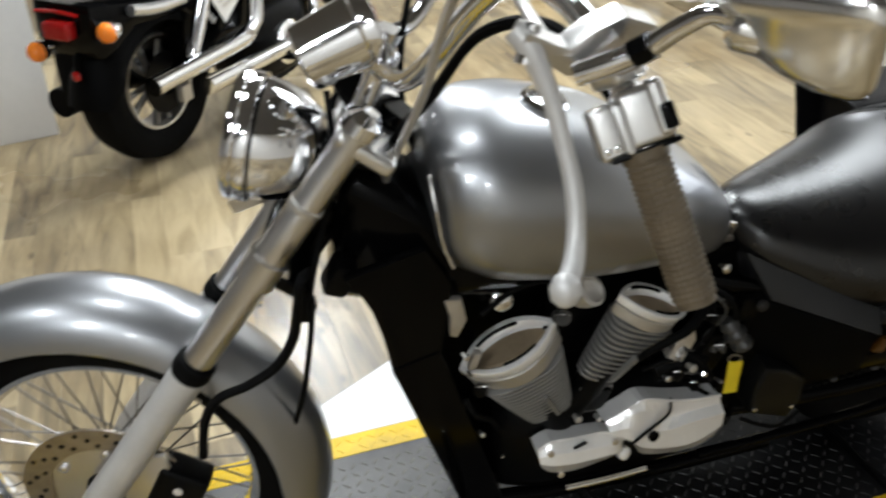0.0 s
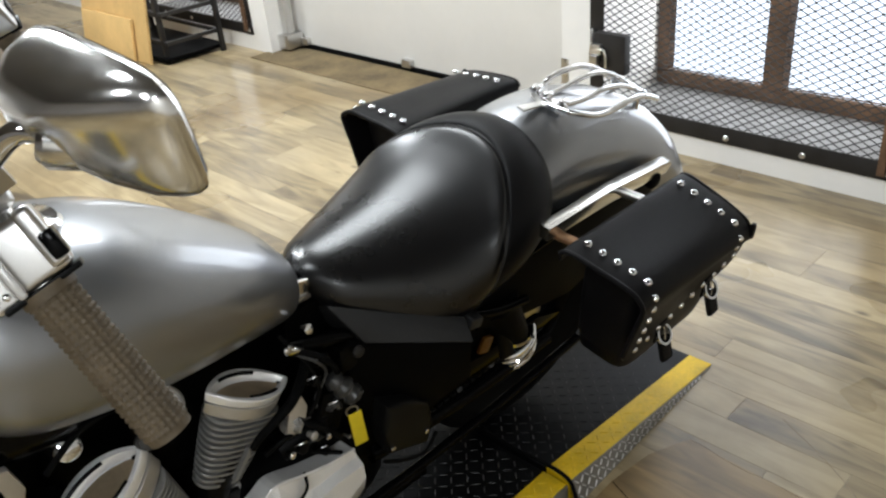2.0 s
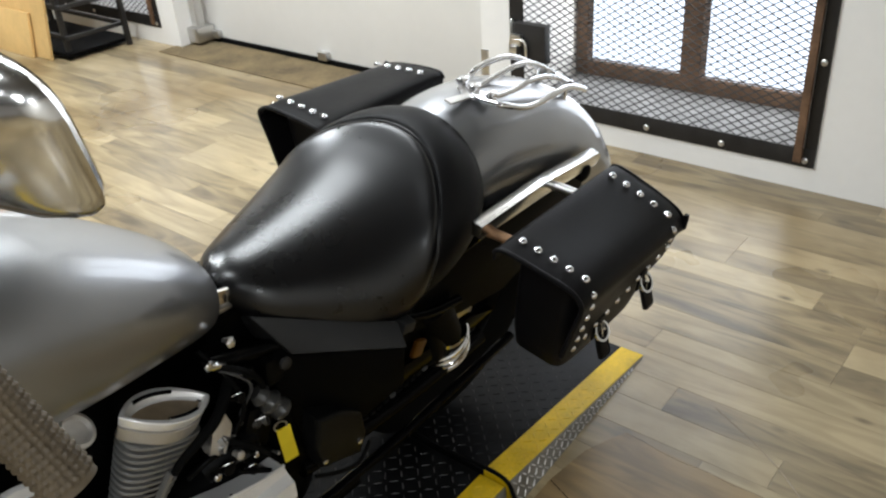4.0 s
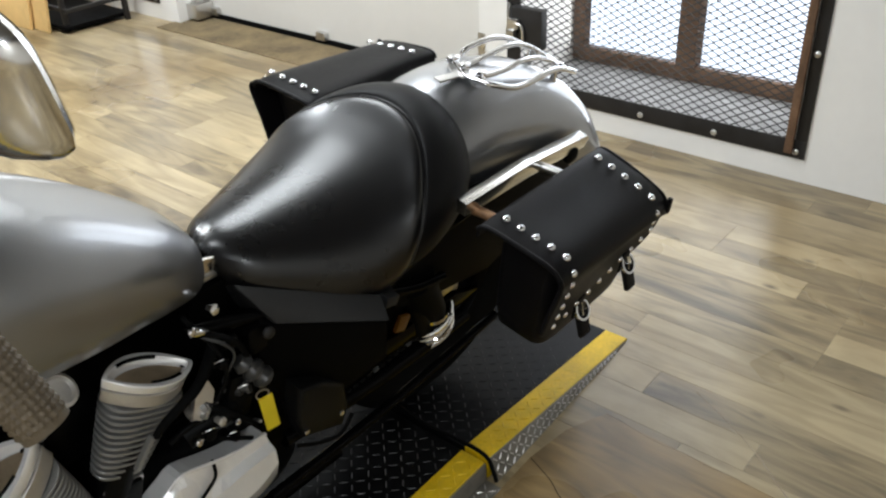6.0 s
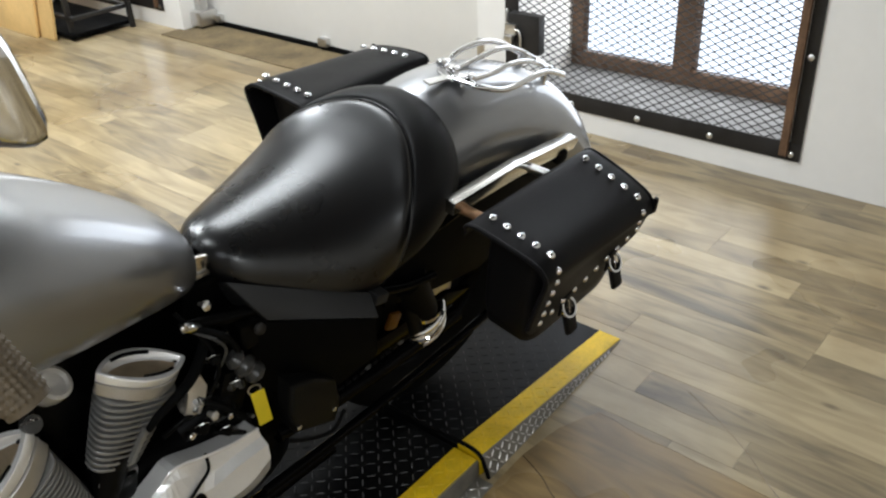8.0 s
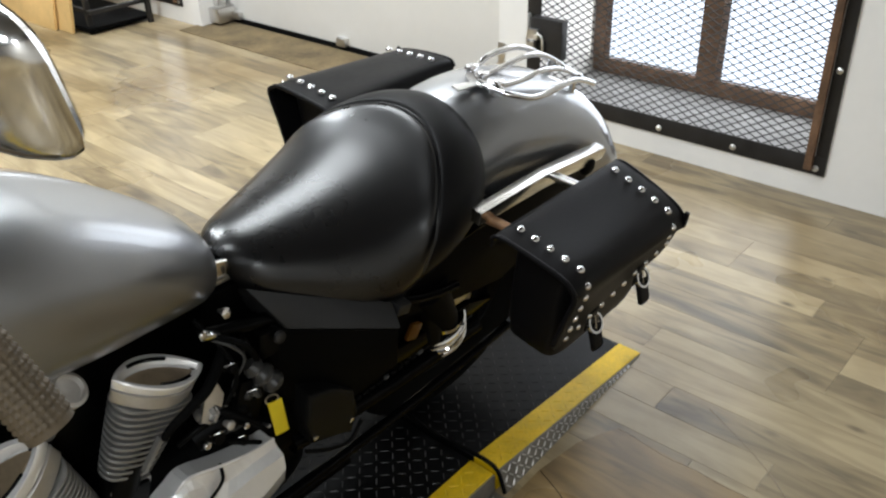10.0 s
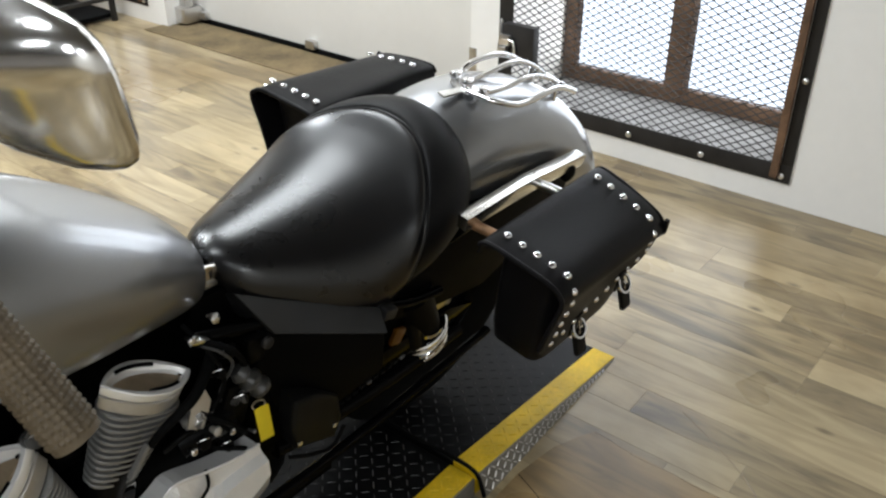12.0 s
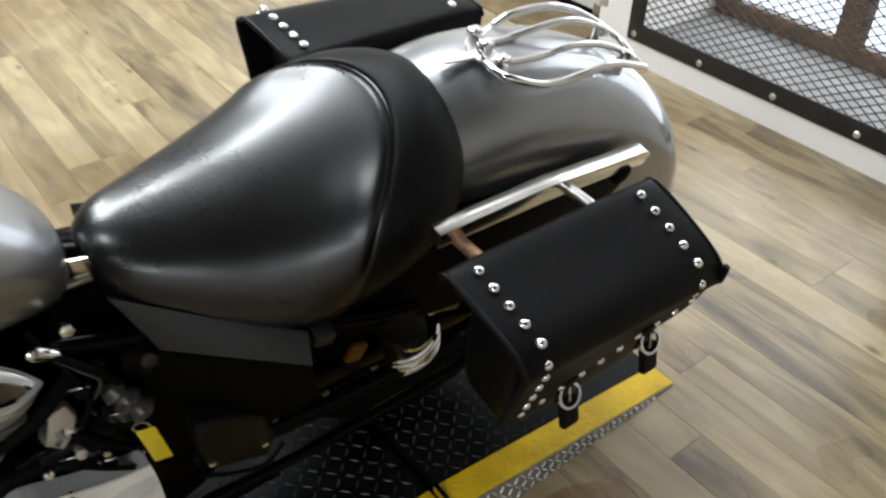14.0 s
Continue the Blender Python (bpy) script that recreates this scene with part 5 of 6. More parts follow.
part("box_strap", tube([(1.150, -0.165, 0.318), (1.20, -0.172, 0.290), (1.255, -0.172, 0.270), (1.290, -0.165, 0.300)], 0.004, 8, 4), RUBBER, tool)

# rear end
RWH = Matrix.Translation((1.655, 0, 0.315)) @ Matrix.Rotation(radians(90), 4, "X")
rw = part("rear_wheel", turned([(-0.07, 0.03), (-0.06, 0.07), (0.06, 0.07), (0.07, 0.03)], (0, 0, 0), (0, 0, 1), 24), SATIN, bike, "rear wheel", RWH)
part("rim", ringbody([(-0.05, 0.205), (-0.03, 0.19), (0.03, 0.19), (0.05, 0.205), (0.03, 0.2), (-0.03, 0.2)], (0, 0, 0), (0, 0, 1), 48), BLACK, rw)
part("tyre", ringbody([(-0.05, 0.204), (-0.075, 0.24), (-0.078, 0.275), (-0.06, 0.302), (0, 0.315), (0.06, 0.302), (0.078, 0.275), (0.075, 0.24), (0.05, 0.204)], (0, 0, 0), (0, 0, 1), 56), RUBBER, rw)
cast_spoke = finish("spoke", plate([(0.06, -0.018), (0.06, 0.018), (0.194, 0.024), (0.194, -0.024)], -0.02, 0.02, 0.004, m=Matrix.Rotation(radians(-90), 4, "X")), BLACK)
for k in range(7):
    shared("spoke", cast_spoke, rw, Matrix.Rotation(2 * math.pi * k / 7, 4, "Z"))



def swept_fender(line, hw, drop, n=17):
    """A fender whose crown follows a line in x and z, with round shoulders and turned-in sides."""
    pts = catmull(line, 7)
    loops = []
    for i, q in enumerate(pts):
        d = pts[min(i + 1, len(pts) - 1)] - pts[max(i - 1, 0)]
        t = Vector((d[0], 0, d[1])).normalized()
        inward = Vector((-t.z, 0, t.x))
        if inward.z > 0 and t.x > 0:
            inward = -inward
        inward = Vector((t.z, 0, -t.x))
        lo, li = [], []
        for k in range(n):
            u = -1 + 2 * k / (n - 1)
            b = radians(90) * min(1, abs(u) / 0.62)
            y = math.copysign(hw * q[2] * math.sin(b), u)
            dd = drop * (0.42 * (1 - math.cos(b)) + 0.58 * max(0, (abs(u) - 0.62) / 0.38)) * q[3]
            p = Vector((q[0], y, q[1])) + inward * dd
            lo.append(p)
            li.append(Vector((p.x, p.y * 0.97, p.z)) + inward * 0.004)
        loops.append(lo + li[::-1])
    return rings(bmesh.new(), loops, True, True)


part("rear_fender", swept_fender([(1.50, 0.805, 1, 0.9), (1.58, 0.842, 1, 1), (1.68, 0.857, 1, 1), (1.80, 0.843, 1, 1), (1.92, 0.803, 1, 1), (2.04, 0.738, 1, 1), (2.142, 0.645, 1, 1), (2.216, 0.53, 1, 1), (2.250, 0.40, 0.98, 0.9), (2.254, 0.33, 0.93, 0.7)], 0.132, 0.24), SILVER, bike, "long silver rear fender")
for s in (1, -1):
    me = plate([(1.50, 0.712), (1.50, 0.740), (1.72, 0.728), (1.955, 0.693), (1.972, 0.678), (1.955, 0.662), (1.72, 0.694)], -0.013, 0.013, 0.003)
    for v in me.verts:
        v.co.y += s * (0.196 - (v.co.x - 1.5) * 0.085)
    st = part("fender_strut", me, POLISH, bike, "polished fender strut")
part("strut_grommet", turned([(0, 0.02), (0.012, 0.02), (0.016, 0.014)], (1.905, -0.163, 0.662), (0, -1, 0), 18), RUBBER, st)
for x in (1.538, 1.758):
    part("bag_peg", tube([(x, -0.165, 0.700), (x + 0.005, -0.205, 0.703), (x + 0.010, -0.245, 0.705)], 0.010, 12, 1), SATIN if x > 1.6 else RUSTP, bike, "bare steel bag mount")


rack = thing("luggage_rack", BIKE, "small chrome luggage rack bolted to the rear fender", "rack")
NEAR = [(1.675, -0.100, 0.874), (1.721, -0.112, 0.859), (1.766, -0.114, 0.854), (1.818, -0.114, 0.857), (1.865, -0.112, 0.854), (1.909, -0.108, 0.838), (1.961, -0.10, 0.813)]
FAR = [(1.755, 0.055, 0.842), (1.793, 0.062, 0.850), (1.838, 0.062, 0.852), (1.888, 0.060, 0.847), (1.943, 0.058, 0.826), (2.005, 0.055, 0.790)]
part("front_hoop", tube(NEAR[::-1] + [(1.664, -0.075, 0.872), (1.672, -0.03, 0.866), (1.70, 0.015, 0.858), (1.728, 0.042, 0.848)] + FAR, 0.0062, 10, 6), CHROME, rack)
part("rail", tube([(1.672, -0.05, 0.868), (1.72, -0.055, 0.862), (1.775, -0.055, 0.858), (1.818, -0.055, 0.861), (1.876, -0.055, 0.851), (1.931, -0.055, 0.828), (1.985, -0.05, 0.798)], 0.0055, 10, 6), CHROME, rack)
part("rail", tube([(1.692, 0.004, 0.861), (1.74, 0.004, 0.856), (1.793, 0.004, 0.860), (1.846, 0.004, 0.862), (1.893, 0.004, 0.853), (1.947, 0.004, 0.828), (2.005, 0.004, 0.792)], 0.0055, 10, 6), CHROME, rack)
part("cross_bar", tube([(1.961, -0.10, 0.813), (1.985, -0.05, 0.798), (2.005, 0.004, 0.792), (2.005, 0.055, 0.790)], 0.006, 10, 4), CHROME, rack)
for x, y, z0, z1 in ((1.685, -0.045, 0.845, 0.866), (1.70, 0.015, 0.845, 0.858), (1.955, -0.055, 0.765, 0.815), (1.965, 0.02, 0.765, 0.815)):
    post = part("post", tube([(x, y, z1), (x, y, z0)], 0.0075, 10, 1), CHROME, rack)
    part("bolt", turned([(0, 0.010), (0.009, 0.010), (0.012, 0.005)], (x, y - 0.012, z1 - 0.006), (0, -0.6, 0.8), 6), CHROME, post)
part("mount_plate", plate([(-0.010, -0.050), (0.010, -0.046), (0.016, -0.016), (0.012, 0.020), (0.0, 0.040), (-0.014, 0.030), (-0.028, 0.004), (-0.075, 0.010), (-0.078, -0.010), (-0.028, -0.014)], -0.002, 0.002, 0.001, m=pose(1.69, -0.012, 0.861, 0, 3, 0) @ Matrix(((1, 0, 0, 0), (0, 0, 1, 0), (0, 1, 0, 0), (0, 0, 0, 1)))), SATIN, rack, "small forked mounting plate")
for y in (-0.052, -0.012, 0.022):
    part("clamp_block", box(-0.010, 0.010, -0.009, 0.009, 0, 0.016, 0.004), CHROME, rack, "", pose(1.690 + 0.10 * abs(y + 0.03), y, 0.861))

for s in (-1, 1):
    sh = part("shock_absorber", tube([(1.545, s * 0.125, 0.29), (1.47, s * 0.125, 0.52)], 0.024, 16, 1), ENGINE, bike, "rear shock with chrome spring")
    coil = []
    for k in range(61):
        t, a = k / 60, k * 2 * math.pi / 15
        coil.append((1.568 - 0.012 * t + 0.050 * math.cos(a), s * 0.118 + 0.040 * math.sin(a), 0.312 + 0.056 * t + 0.020 * math.cos(a)))
    part("coil_spring", tube(coil, 0.0062, 8, 2), CHROME, sh, "chrome coil spring")
    part("shock_cover", tube([(1.572, s * 0.116, 0.30), (1.552, s * 0.116, 0.385), (1.470, s * 0.122, 0.53)], [0.038, 0.038, 0.05], 20, 1), MATTE, sh)
    part("adjuster_ring", tube([(1.558, s * 0.118, 0.376), (1.556, s * 0.118, 0.386)], 0.041, 18, 1), CHROME, sh, "chrome adjuster ring")
    part("side_reflector", box(-0.016, 0.016, -0.006, 0.006, -0.020, 0.020, 0.006), AMBERD, bike, "dark amber side reflector", pose(1.418, s * 0.158, 0.460, 0, 20, 0))
part("battery_box", box(1.10, 1.36, -0.125, 0.125, 0.30, 0.62, 0.015), MATTE, bike)
part("inner_fender", box(1.30, 1.56, -0.11, 0.11, 0.36, 0.72, 0.02), MATTE, bike)
# Added black plates that keep the gap between seat, strut and bag dark.
for s in (-1, 1):
    part("strut_filler", plate([(1.40, 0.72), (1.93, 0.675), (1.95, 0.60), (1.85, 0.50), (1.70, 0.44), (1.56, 0.46), (1.40, 0.50)], s * 0.146 - 0.004, s * 0.146 + 0.004, 0.003), MATTE, bike, "black filler plate behind the strut")
part("air_box", box(0.76, 0.86, -0.05, 0.05, 0.47, 0.72, 0.02), ENGINE, bike)
part("chain_guard", plate([(1.20, 0.40), (1.45, 0.395), (1.62, 0.40), (1.70, 0.37), (1.60, 0.345), (1.20, 0.345)], -0.135, -0.118, 0.004), BLACK, bike, "gloss black chain guard")
part("chain", plate([(1.12, 0.30), (1.12, 0.345), (1.62, 0.36), (1.62, 0.27)], -0.125, -0.115, 0.002), ENGINE, bike)
for k in range(16):
    part("chain_link", box(-0.007, 0.007, -0.004, 0.004, -0.005, 0.005, 0.002, 1), DARKG if k % 5 == 0 else ENGINE, bike, "", pose(1.29 + 0.019 * k, -0.132, 0.318 + 0.0022 * k, 0, -6, 0))
part("frame_rail", tube([(1.10, -0.15, 0.19), (1.37, -0.16, 0.222), (1.52, -0.16, 0.240), (1.755, -0.158, 0.272)], 0.011, 10, 4), BLACK, bike, "gloss black lower rail")
part("exhaust_guard", tube([(1.36, -0.16, 0.575), (1.44, -0.165, 0.545), (1.52, -0.165, 0.53)], 0.010, 10, 3), BLACK, bike)
pipe = part("exhaust_pipe", tube([(0.70, 0.12, 0.55), (0.62, 0.17, 0.42), (0.75, 0.19, 0.24), (1.1, 0.2, 0.2), (1.9, 0.22, 0.24)], [0.022, 0.022, 0.024, 0.032, 0.042], 18, 6), CHROME, bike)
peg = part("foot_peg", tube([(0.60, -0.12, 0.17), (0.60, -0.17, 0.175), (0.60, -0.27, 0.19)], [0.012, 0.016, 0.017], 14, 1), RUBBER, bike, "rubber foot peg")
part("peg_end", turned([(0, 0.017), (0.008, 0.017), (0.012, 0.008)], (0.60, -0.27, 0.19), (0, -1, 0.13), 14), CHROME, peg)
part("shift_lever", tube([(0.60, -0.15, 0.16), (0.54, -0.17, 0.15), (0.47, -0.18, 0.165), (0.47, -0.24, 0.168)], 0.007, 10, 5), CHROME, bike)
part("side_stand", tube([(0.85, -0.12, 0.13), (0.92, -0.20, 0.06), (0.99, -0.25, 0.055)], 0.010, 10, 2), BLACK, bike)

# ---- saddlebags ----
stud_me = None


def saddlebag(m, mirror, label):
    """A studded leather bag: boxy body, stiff lid that folds over the outer face, two buckled straps. x runs rearward, y outward."""
    global stud_me
    bag = thing("saddlebag", m, label, "saddlebag", "saddlebags")
    s = mirror
    X0, LONG = -0.010, 0.396
    sink = lambda u, y: -0.010 * u - 0.007 * max(0, y) / 0.15 - 0.026 * u * (max(0, y) / 0.15) ** 1.3
    row = lambda u: -0.172 + 0.068 * u
    foot = lambda u: row(u) - 0.017 + 0.030 * max(0.0, (0.07 - u) / 0.07) ** 2 + 0.034 * max(0.0, (u - 0.91) / 0.09) ** 2
    out = lambda z: 0.169 - (0.13 if s < 0 else 0.52) * max(0.0, -0.035 - z)

    def body():
        loops = []
        for z, k, o in ((0.085, 0.80, 0.0), (0.095, 0.86, 0.0), (0.14, 0.93, 0.002), (0.22, 0.98, 0.004), (0.275, 1.0, 0.003), (0.318, 1.0, 0.0)):
            ring = []
            for q in range(36):
                a = 2 * math.pi * q / 36
                c, t = math.cos(a), math.sin(a)
                x = 0.172 * k * math.copysign(abs(c) ** 0.32, c)
                y = (0.066 * k + o * max(0, t)) * math.copysign(abs(t) ** 0.32, t)
                y = 0.078 + y
                ring.append((0.190 + x, s * (y if s < 0 else y * (0.45 + 0.55 * (z - 0.085) / 0.233)), z - 0.337 + sink((0.20 + x) / LONG, y) * z / 0.318))
            loops.append(ring)
        return rings(bmesh.new(), loops)

    part("body", body(), BAG, bag, "black leather body")

    def lid():
        """The lid's sheet: flat top, rolled over the outer edge, flap with a slanting foot."""
        nx, rows = 30, []
        top = catmull([(-0.012, -0.034), (-0.009, -0.010), (0.006, -0.001), (0.05, 0.001), (0.10, 0.002), (0.138, -0.001), (0.158, -0.010), (0.167, -0.024), (0.169, -0.035)], 3)
        for i in range(nx + 1):
            u = i / nx
            x = X0 + LONG * u
            edge = abs(2 * u - 1)
            a, b = [], []
            for p in top:
                y, z = float(p[0]), float(p[1]) + sink(u, float(p[0])) - 0.005 * edge**10
                z -= 0.003 * math.sin(math.pi * u) * math.sin(math.pi * min(1, max(0, y / 0.16))) ** 2
                a.append((x, s * y, z))
                b.append((x, s * (y - (0.005 if p[1] < -0.012 and y > 0.1 else -0.004 if y < 0 else 0)), z - (0.006 if p[1] > -0.02 else 0.0)))
            z0 = -0.035 + sink(u, 0.169)
            for k in range(1, 7):
                z = z0 + (foot(u) - z0) * k / 6
                y = out(z) + 0.004 * math.sin(math.pi * u * 3) * (k / 6) ** 2
                a.append((x, s * y, z))
                b.append((x, s * (y - 0.005), z))
            rows.append(a + b[::-1])
        return rings(bmesh.new(), rows)

    cover = part("lid", lid(), BAG, bag, "black leather lid with chrome studs")
    for x, u in ((X0 - 0.001, 0.0), (X0 + LONG + 0.001, 1.0)):
        hem = [(y, z + sink(u, y) - 0.005) for y, z in ((-0.010, -0.016), (0.006, -0.003), (0.07, -0.001), (0.135, -0.003), (0.158, -0.012), (0.168, -0.030))]
        hem += [(out(foot(u) * k), foot(u) * k) for k in (0.6, 0.8, 0.97)]
        part("lid_piping", tube([(x, s * y, z) for y, z in hem], 0.0048, 8, 5), BAG, cover)
    stud_me = stud_me or finish("stud", turned([(0, 0.0080), (0.0018, 0.0080), (0.0045, 0.0060), (0.006, 0.003), (0.0064, 0.0005)], (0, 0, 0), (0, 0, 1), 14), CHROME)
    face = Matrix.Rotation(radians(-94 * s), 4, "X")
    lean = Matrix.Rotation(radians(-55 * s), 4, "X")
    side = Matrix.Scale(0.82, 4)
    for x, low in ((0.025, 4), (0.335, 1)):
        u = (x - X0) / LONG
        for k in range(5):
            y = 0.020 + k * 0.0315
            shared("stud", stud_me, cover, pose(x, s * y, 0.0014 + sink(u, y)) @ Matrix.Rotation(radians(-s * (4 + 10 * u * y / 0.15)), 4, "X"))
        shared("stud", stud_me, cover, pose(x + 0.001, s * 0.1665, -0.020 + sink(u, 0.166)) @ lean @ side)
        z0 = -0.020 + sink(u, 0.166)
        for k in range(low):
            z = z0 + (row(u) - z0) * (k + 1) / (low + 1)
            shared("stud", stud_me, cover, pose(x + 0.004, s * (out(z) + 0.001), z) @ face @ side)
    for k in range(10):
        u = 0.10 + 0.80 * k / 9
        shared("stud", stud_me, cover, pose(X0 + LONG * u, s * (out(row(u)) + 0.001), row(u)) @ face @ side)
    for u in (0.31, 0.69):
        x, z = X0 + LONG * u, foot(u) + 0.006
        ys = out(z) + 0.001
        st = part("strap", box(x - 0.016, x + 0.016, min(s * ys, s * (ys + 0.005)), max(s * ys, s * (ys + 0.005)), z - 0.030, z + 0.016, 0.003, 2), BAG, bag, "black leather strap")
        part("buckle", ringbody([(-0.0026, 0.0165), (0.0026, 0.0165), (0.0026, 0.0205), (-0.0026, 0.0205)], (x, s * (ys + 0.011), z - 0.010), (0, 1, 0.75 * s), 22), CHROME, st, "chrome buckle")
        part("buckle_pin", tube([(x, s * (ys + 0.006), z + 0.006), (x, s * (ys + 0.016), z - 0.022)], 0.002, 6, 1), CHROME, st)
        part("strap_tip", box(-0.016, 0.016, -0.0035, 0.0035, -0.050, 0.0, 0.007, 3, m=pose(x, s * (ys + 0.010), z - 0.016, 24 * s, 0, 0)), BAG, st)
    return bag


saddlebag(BIKE @ pose(1.467, -0.281, 0.766, 0.0, 0, 2.7), -1, "black leather saddlebag with chrome studs beside the rear fender")
saddlebag(BIKE @ pose(1.499, 0.206, 0.760, 0.0, 0, 4.0), 1, "black leather saddlebag with chrome studs, behind the fender")

# ---- second motorcycle in the background ----
BK = pose(0.322, 3.70, 0.0, 0, 0, 48)
other = thing("motorcycle", BK, "black cruiser motorcycle with chrome twin exhausts parked behind", "motorcycle")
OW = Matrix.Translation((-0.005, 0.05, 0.315)) @ Matrix.Rotation(radians(90), 4, "X")
ow = part("rear_wheel", turned([(-0.07, 0.02), (-0.06, 0.045), (0.04, 0.045), (0.06, 0.055), (0.07, 0.03)], (0, 0, 0), (0, 0, 1), 24), ENGINE, other, "black cast wheel with a polished rim", OW)
part("rim", ringbody([(-0.06, 0.188), (-0.055, 0.174), (0.055, 0.174), (0.062, 0.177), (0.064, 0.186), (0.058, 0.190), (0.03, 0.184), (-0.03, 0.184)], (0, 0, 0), (0, 0, 1), 56), SATIN, ow, "polished rim")
part("tyre", ringbody([(-0.055, 0.186), (-0.080, 0.225), (-0.085, 0.262), (-0.066, 0.300), (0, 0.315), (0.066, 0.300), (0.085, 0.262), (0.080, 0.225), (0.055, 0.186)], (0, 0, 0), (0, 0, 1), 56), RUBBER, ow)
spk = finish("spoke", plate([(0.045, -0.007), (0.045, 0.007), (0.172, 0.010), (0.172, -0.010)], -0.012, 0.012, 0.003, m=Matrix.Rotation(radians(-90), 4, "X")), PEWD)
for k in range(10):
    shared("spoke", spk, ow, Matrix.Rotation(2 * math.pi * k / 10 + (0.1 if k % 2 else -0.1), 4, "Z") @ pose(0, 0, 0.035))
part("pulley", ringbody([(0.065, 0.05), (0.08, 0.05), (0.08, 0.095), (0.065, 0.095)], (0, 0, 0), (0, 0, 1), 40), ENGINE, ow)
part("side_pod", plate([(-0.40, 0.72), (-0.10, 0.67), (0.16, 0.63), (0.20, 0.50), (0.06, 0.58), (-0.20, 0.60), (-0.30, 0.55), (-0.37, 0.53), (-0.41, 0.60)], -0.125, 0.125, 0.02), BLACK, other, "black tail panel")
part("brake_disc", ringbody([(0.085, 0.05), (0.09, 0.05), (0.09, 0.12), (0.085, 0.12)], (0, 0, 0), (0, 0, 1), 40), ENGINE, ow)
part("axle_nut", turned([(0.09, 0.022), (0.115, 0.022), (0.12, 0.012)], (0, 0, 0), (0, 0, 1), 6), CHROME, ow)
part("caliper", box(-0.03, 0.03, -0.035, 0.035, 0.085, 0.125, 0.01), CAST, ow, "", pose(0.075, -0.065, 0))
part("rear_fender", arc_fender(-0.06, 0.33, 0.345, 10, 178, 0.115, 0.10), MATTE, other, "gloss black rear fender")
part("inner_body", box(0.05, 0.50, -0.12, 0.12, 0.34, 0.66, 0.03), BLACK, other)
part("fender_rail", tube([(-0.240, -0.150, 0.668), (-0.12, -0.15, 0.645), (0.045, -0.15, 0.636)], [0.020, 0.022, 0.016], 12, 5), SATIN, other, "silver fender rail")
part("tail_light", box(-0.450, -0.395, -0.055, 0.055, 0.605, 0.665, 0.014, 3), RED, other, "red tail light")
part("tail_rim", tube([(-0.425, -0.09, 0.692), (-0.43, 0, 0.700), (-0.425, 0.09, 0.692)], 0.006, 8, 4), RED, other, "red reflecting strip over the tail light")
part("far_muffler", tube([(-0.36, 0.15, 0.33), (-0.05, 0.15, 0.32), (0.3, 0.15, 0.30)], 0.055, 16, 2), MATTE, other)
# Added black mass standing for dark parts and the shadow below the tail.
part("tail_filler", box(-0.36, -0.22, -0.02, 0.14, 0.30, 0.60, 0.03), MATTE, other)
part("tail_housing", box(-0.40, -0.30, -0.06, 0.06, 0.57, 0.68, 0.02, 3), MATTE, other)
part("reflector", turned([(0, 0.018), (-0.006, 0.018), (-0.010, 0.012), (-0.011, 0.001)], (-0.405, -0.01, 0.470), (1, 0, 0), 16), RED, other)
part("plate_stay", tube([(-0.33, 0, 0.58), (-0.38, 0, 0.52), (-0.39, 0, 0.44)], 0.012, 8, 3), MATTE, other)
part("signal_bar", tube([(-0.36, -0.15, 0.625), (-0.35, 0, 0.59), (-0.39, 0.125, 0.545)], 0.009, 10, 4), CHROME, other)
for x, y, z in ((-0.377, -0.16, 0.632), (-0.425, 0.125, 0.545)):
    b = part("turn_signal", turned([(0.055, 0.006), (0.045, 0.026), (0.02, 0.036), (0, 0.037)], (x, y, z), (1, 0.1, 0), 20), CHROME, other, "amber turn signal")
    part("lens", turned([(0, 0.035), (-0.015, 0.032), (-0.028, 0.02), (-0.032, 0.001)], (x, y, z), (1, 0.1, 0), 20), AMBER, b)
p = part("exhaust_pipe", tube([(-0.257, -0.20, 0.406), (-0.10, -0.20, 0.408), (0.20, -0.20, 0.411), (0.324, -0.20, 0.420), (0.378, -0.20, 0.462), (0.404, -0.195, 0.55), (0.42, -0.17, 0.62)], [0.036, 0.036, 0.036, 0.033, 0.026, 0.024, 0.024], 20, 6, cap=False), CHROME, other, "chrome slash-cut exhaust")
part("pipe_bore", turned([(0, 0.033), (0.15, 0.030)], (-0.255, -0.20, 0.406), (1, 0, 0), 18), BLACK, p)
part("heat_shield", tube([(0.33, -0.222, 0.44), (0.385, -0.222, 0.48), (0.41, -0.218, 0.56)], [0.022, 0.022, 0.02], 12, 4), SATIN, p)
p = part("exhaust_pipe", tube([(0.0, -0.23, 0.325), (0.20, -0.23, 0.320), (0.437, -0.22, 0.308), (0.75, -0.20, 0.30), (0.90, -0.17, 0.34), (0.94, -0.15, 0.41), (0.953, -0.14, 0.45), (0.925, -0.13, 0.539), (0.86, -0.12, 0.59), (0.763, -0.11, 0.608)], [0.036, 0.036, 0.034, 0.028, 0.024, 0.023, 0.023, 0.023, 0.023, 0.023], 18, 6), CHROME, other, "chrome front exhaust")
sh = part("shock_absorber", tube([(0.01, -0.175, 0.434), (0.07, -0.175, 0.535), (0.122, -0.175, 0.623)], [0.022, 0.026, 0.027], 16, 1), CHROME, other, "chrome shock absorber")
part("shock_body", tube([(-0.015, -0.175, 0.39), (0.02, -0.175, 0.45)], [0.018, 0.016], 12, 1), CAST, sh)
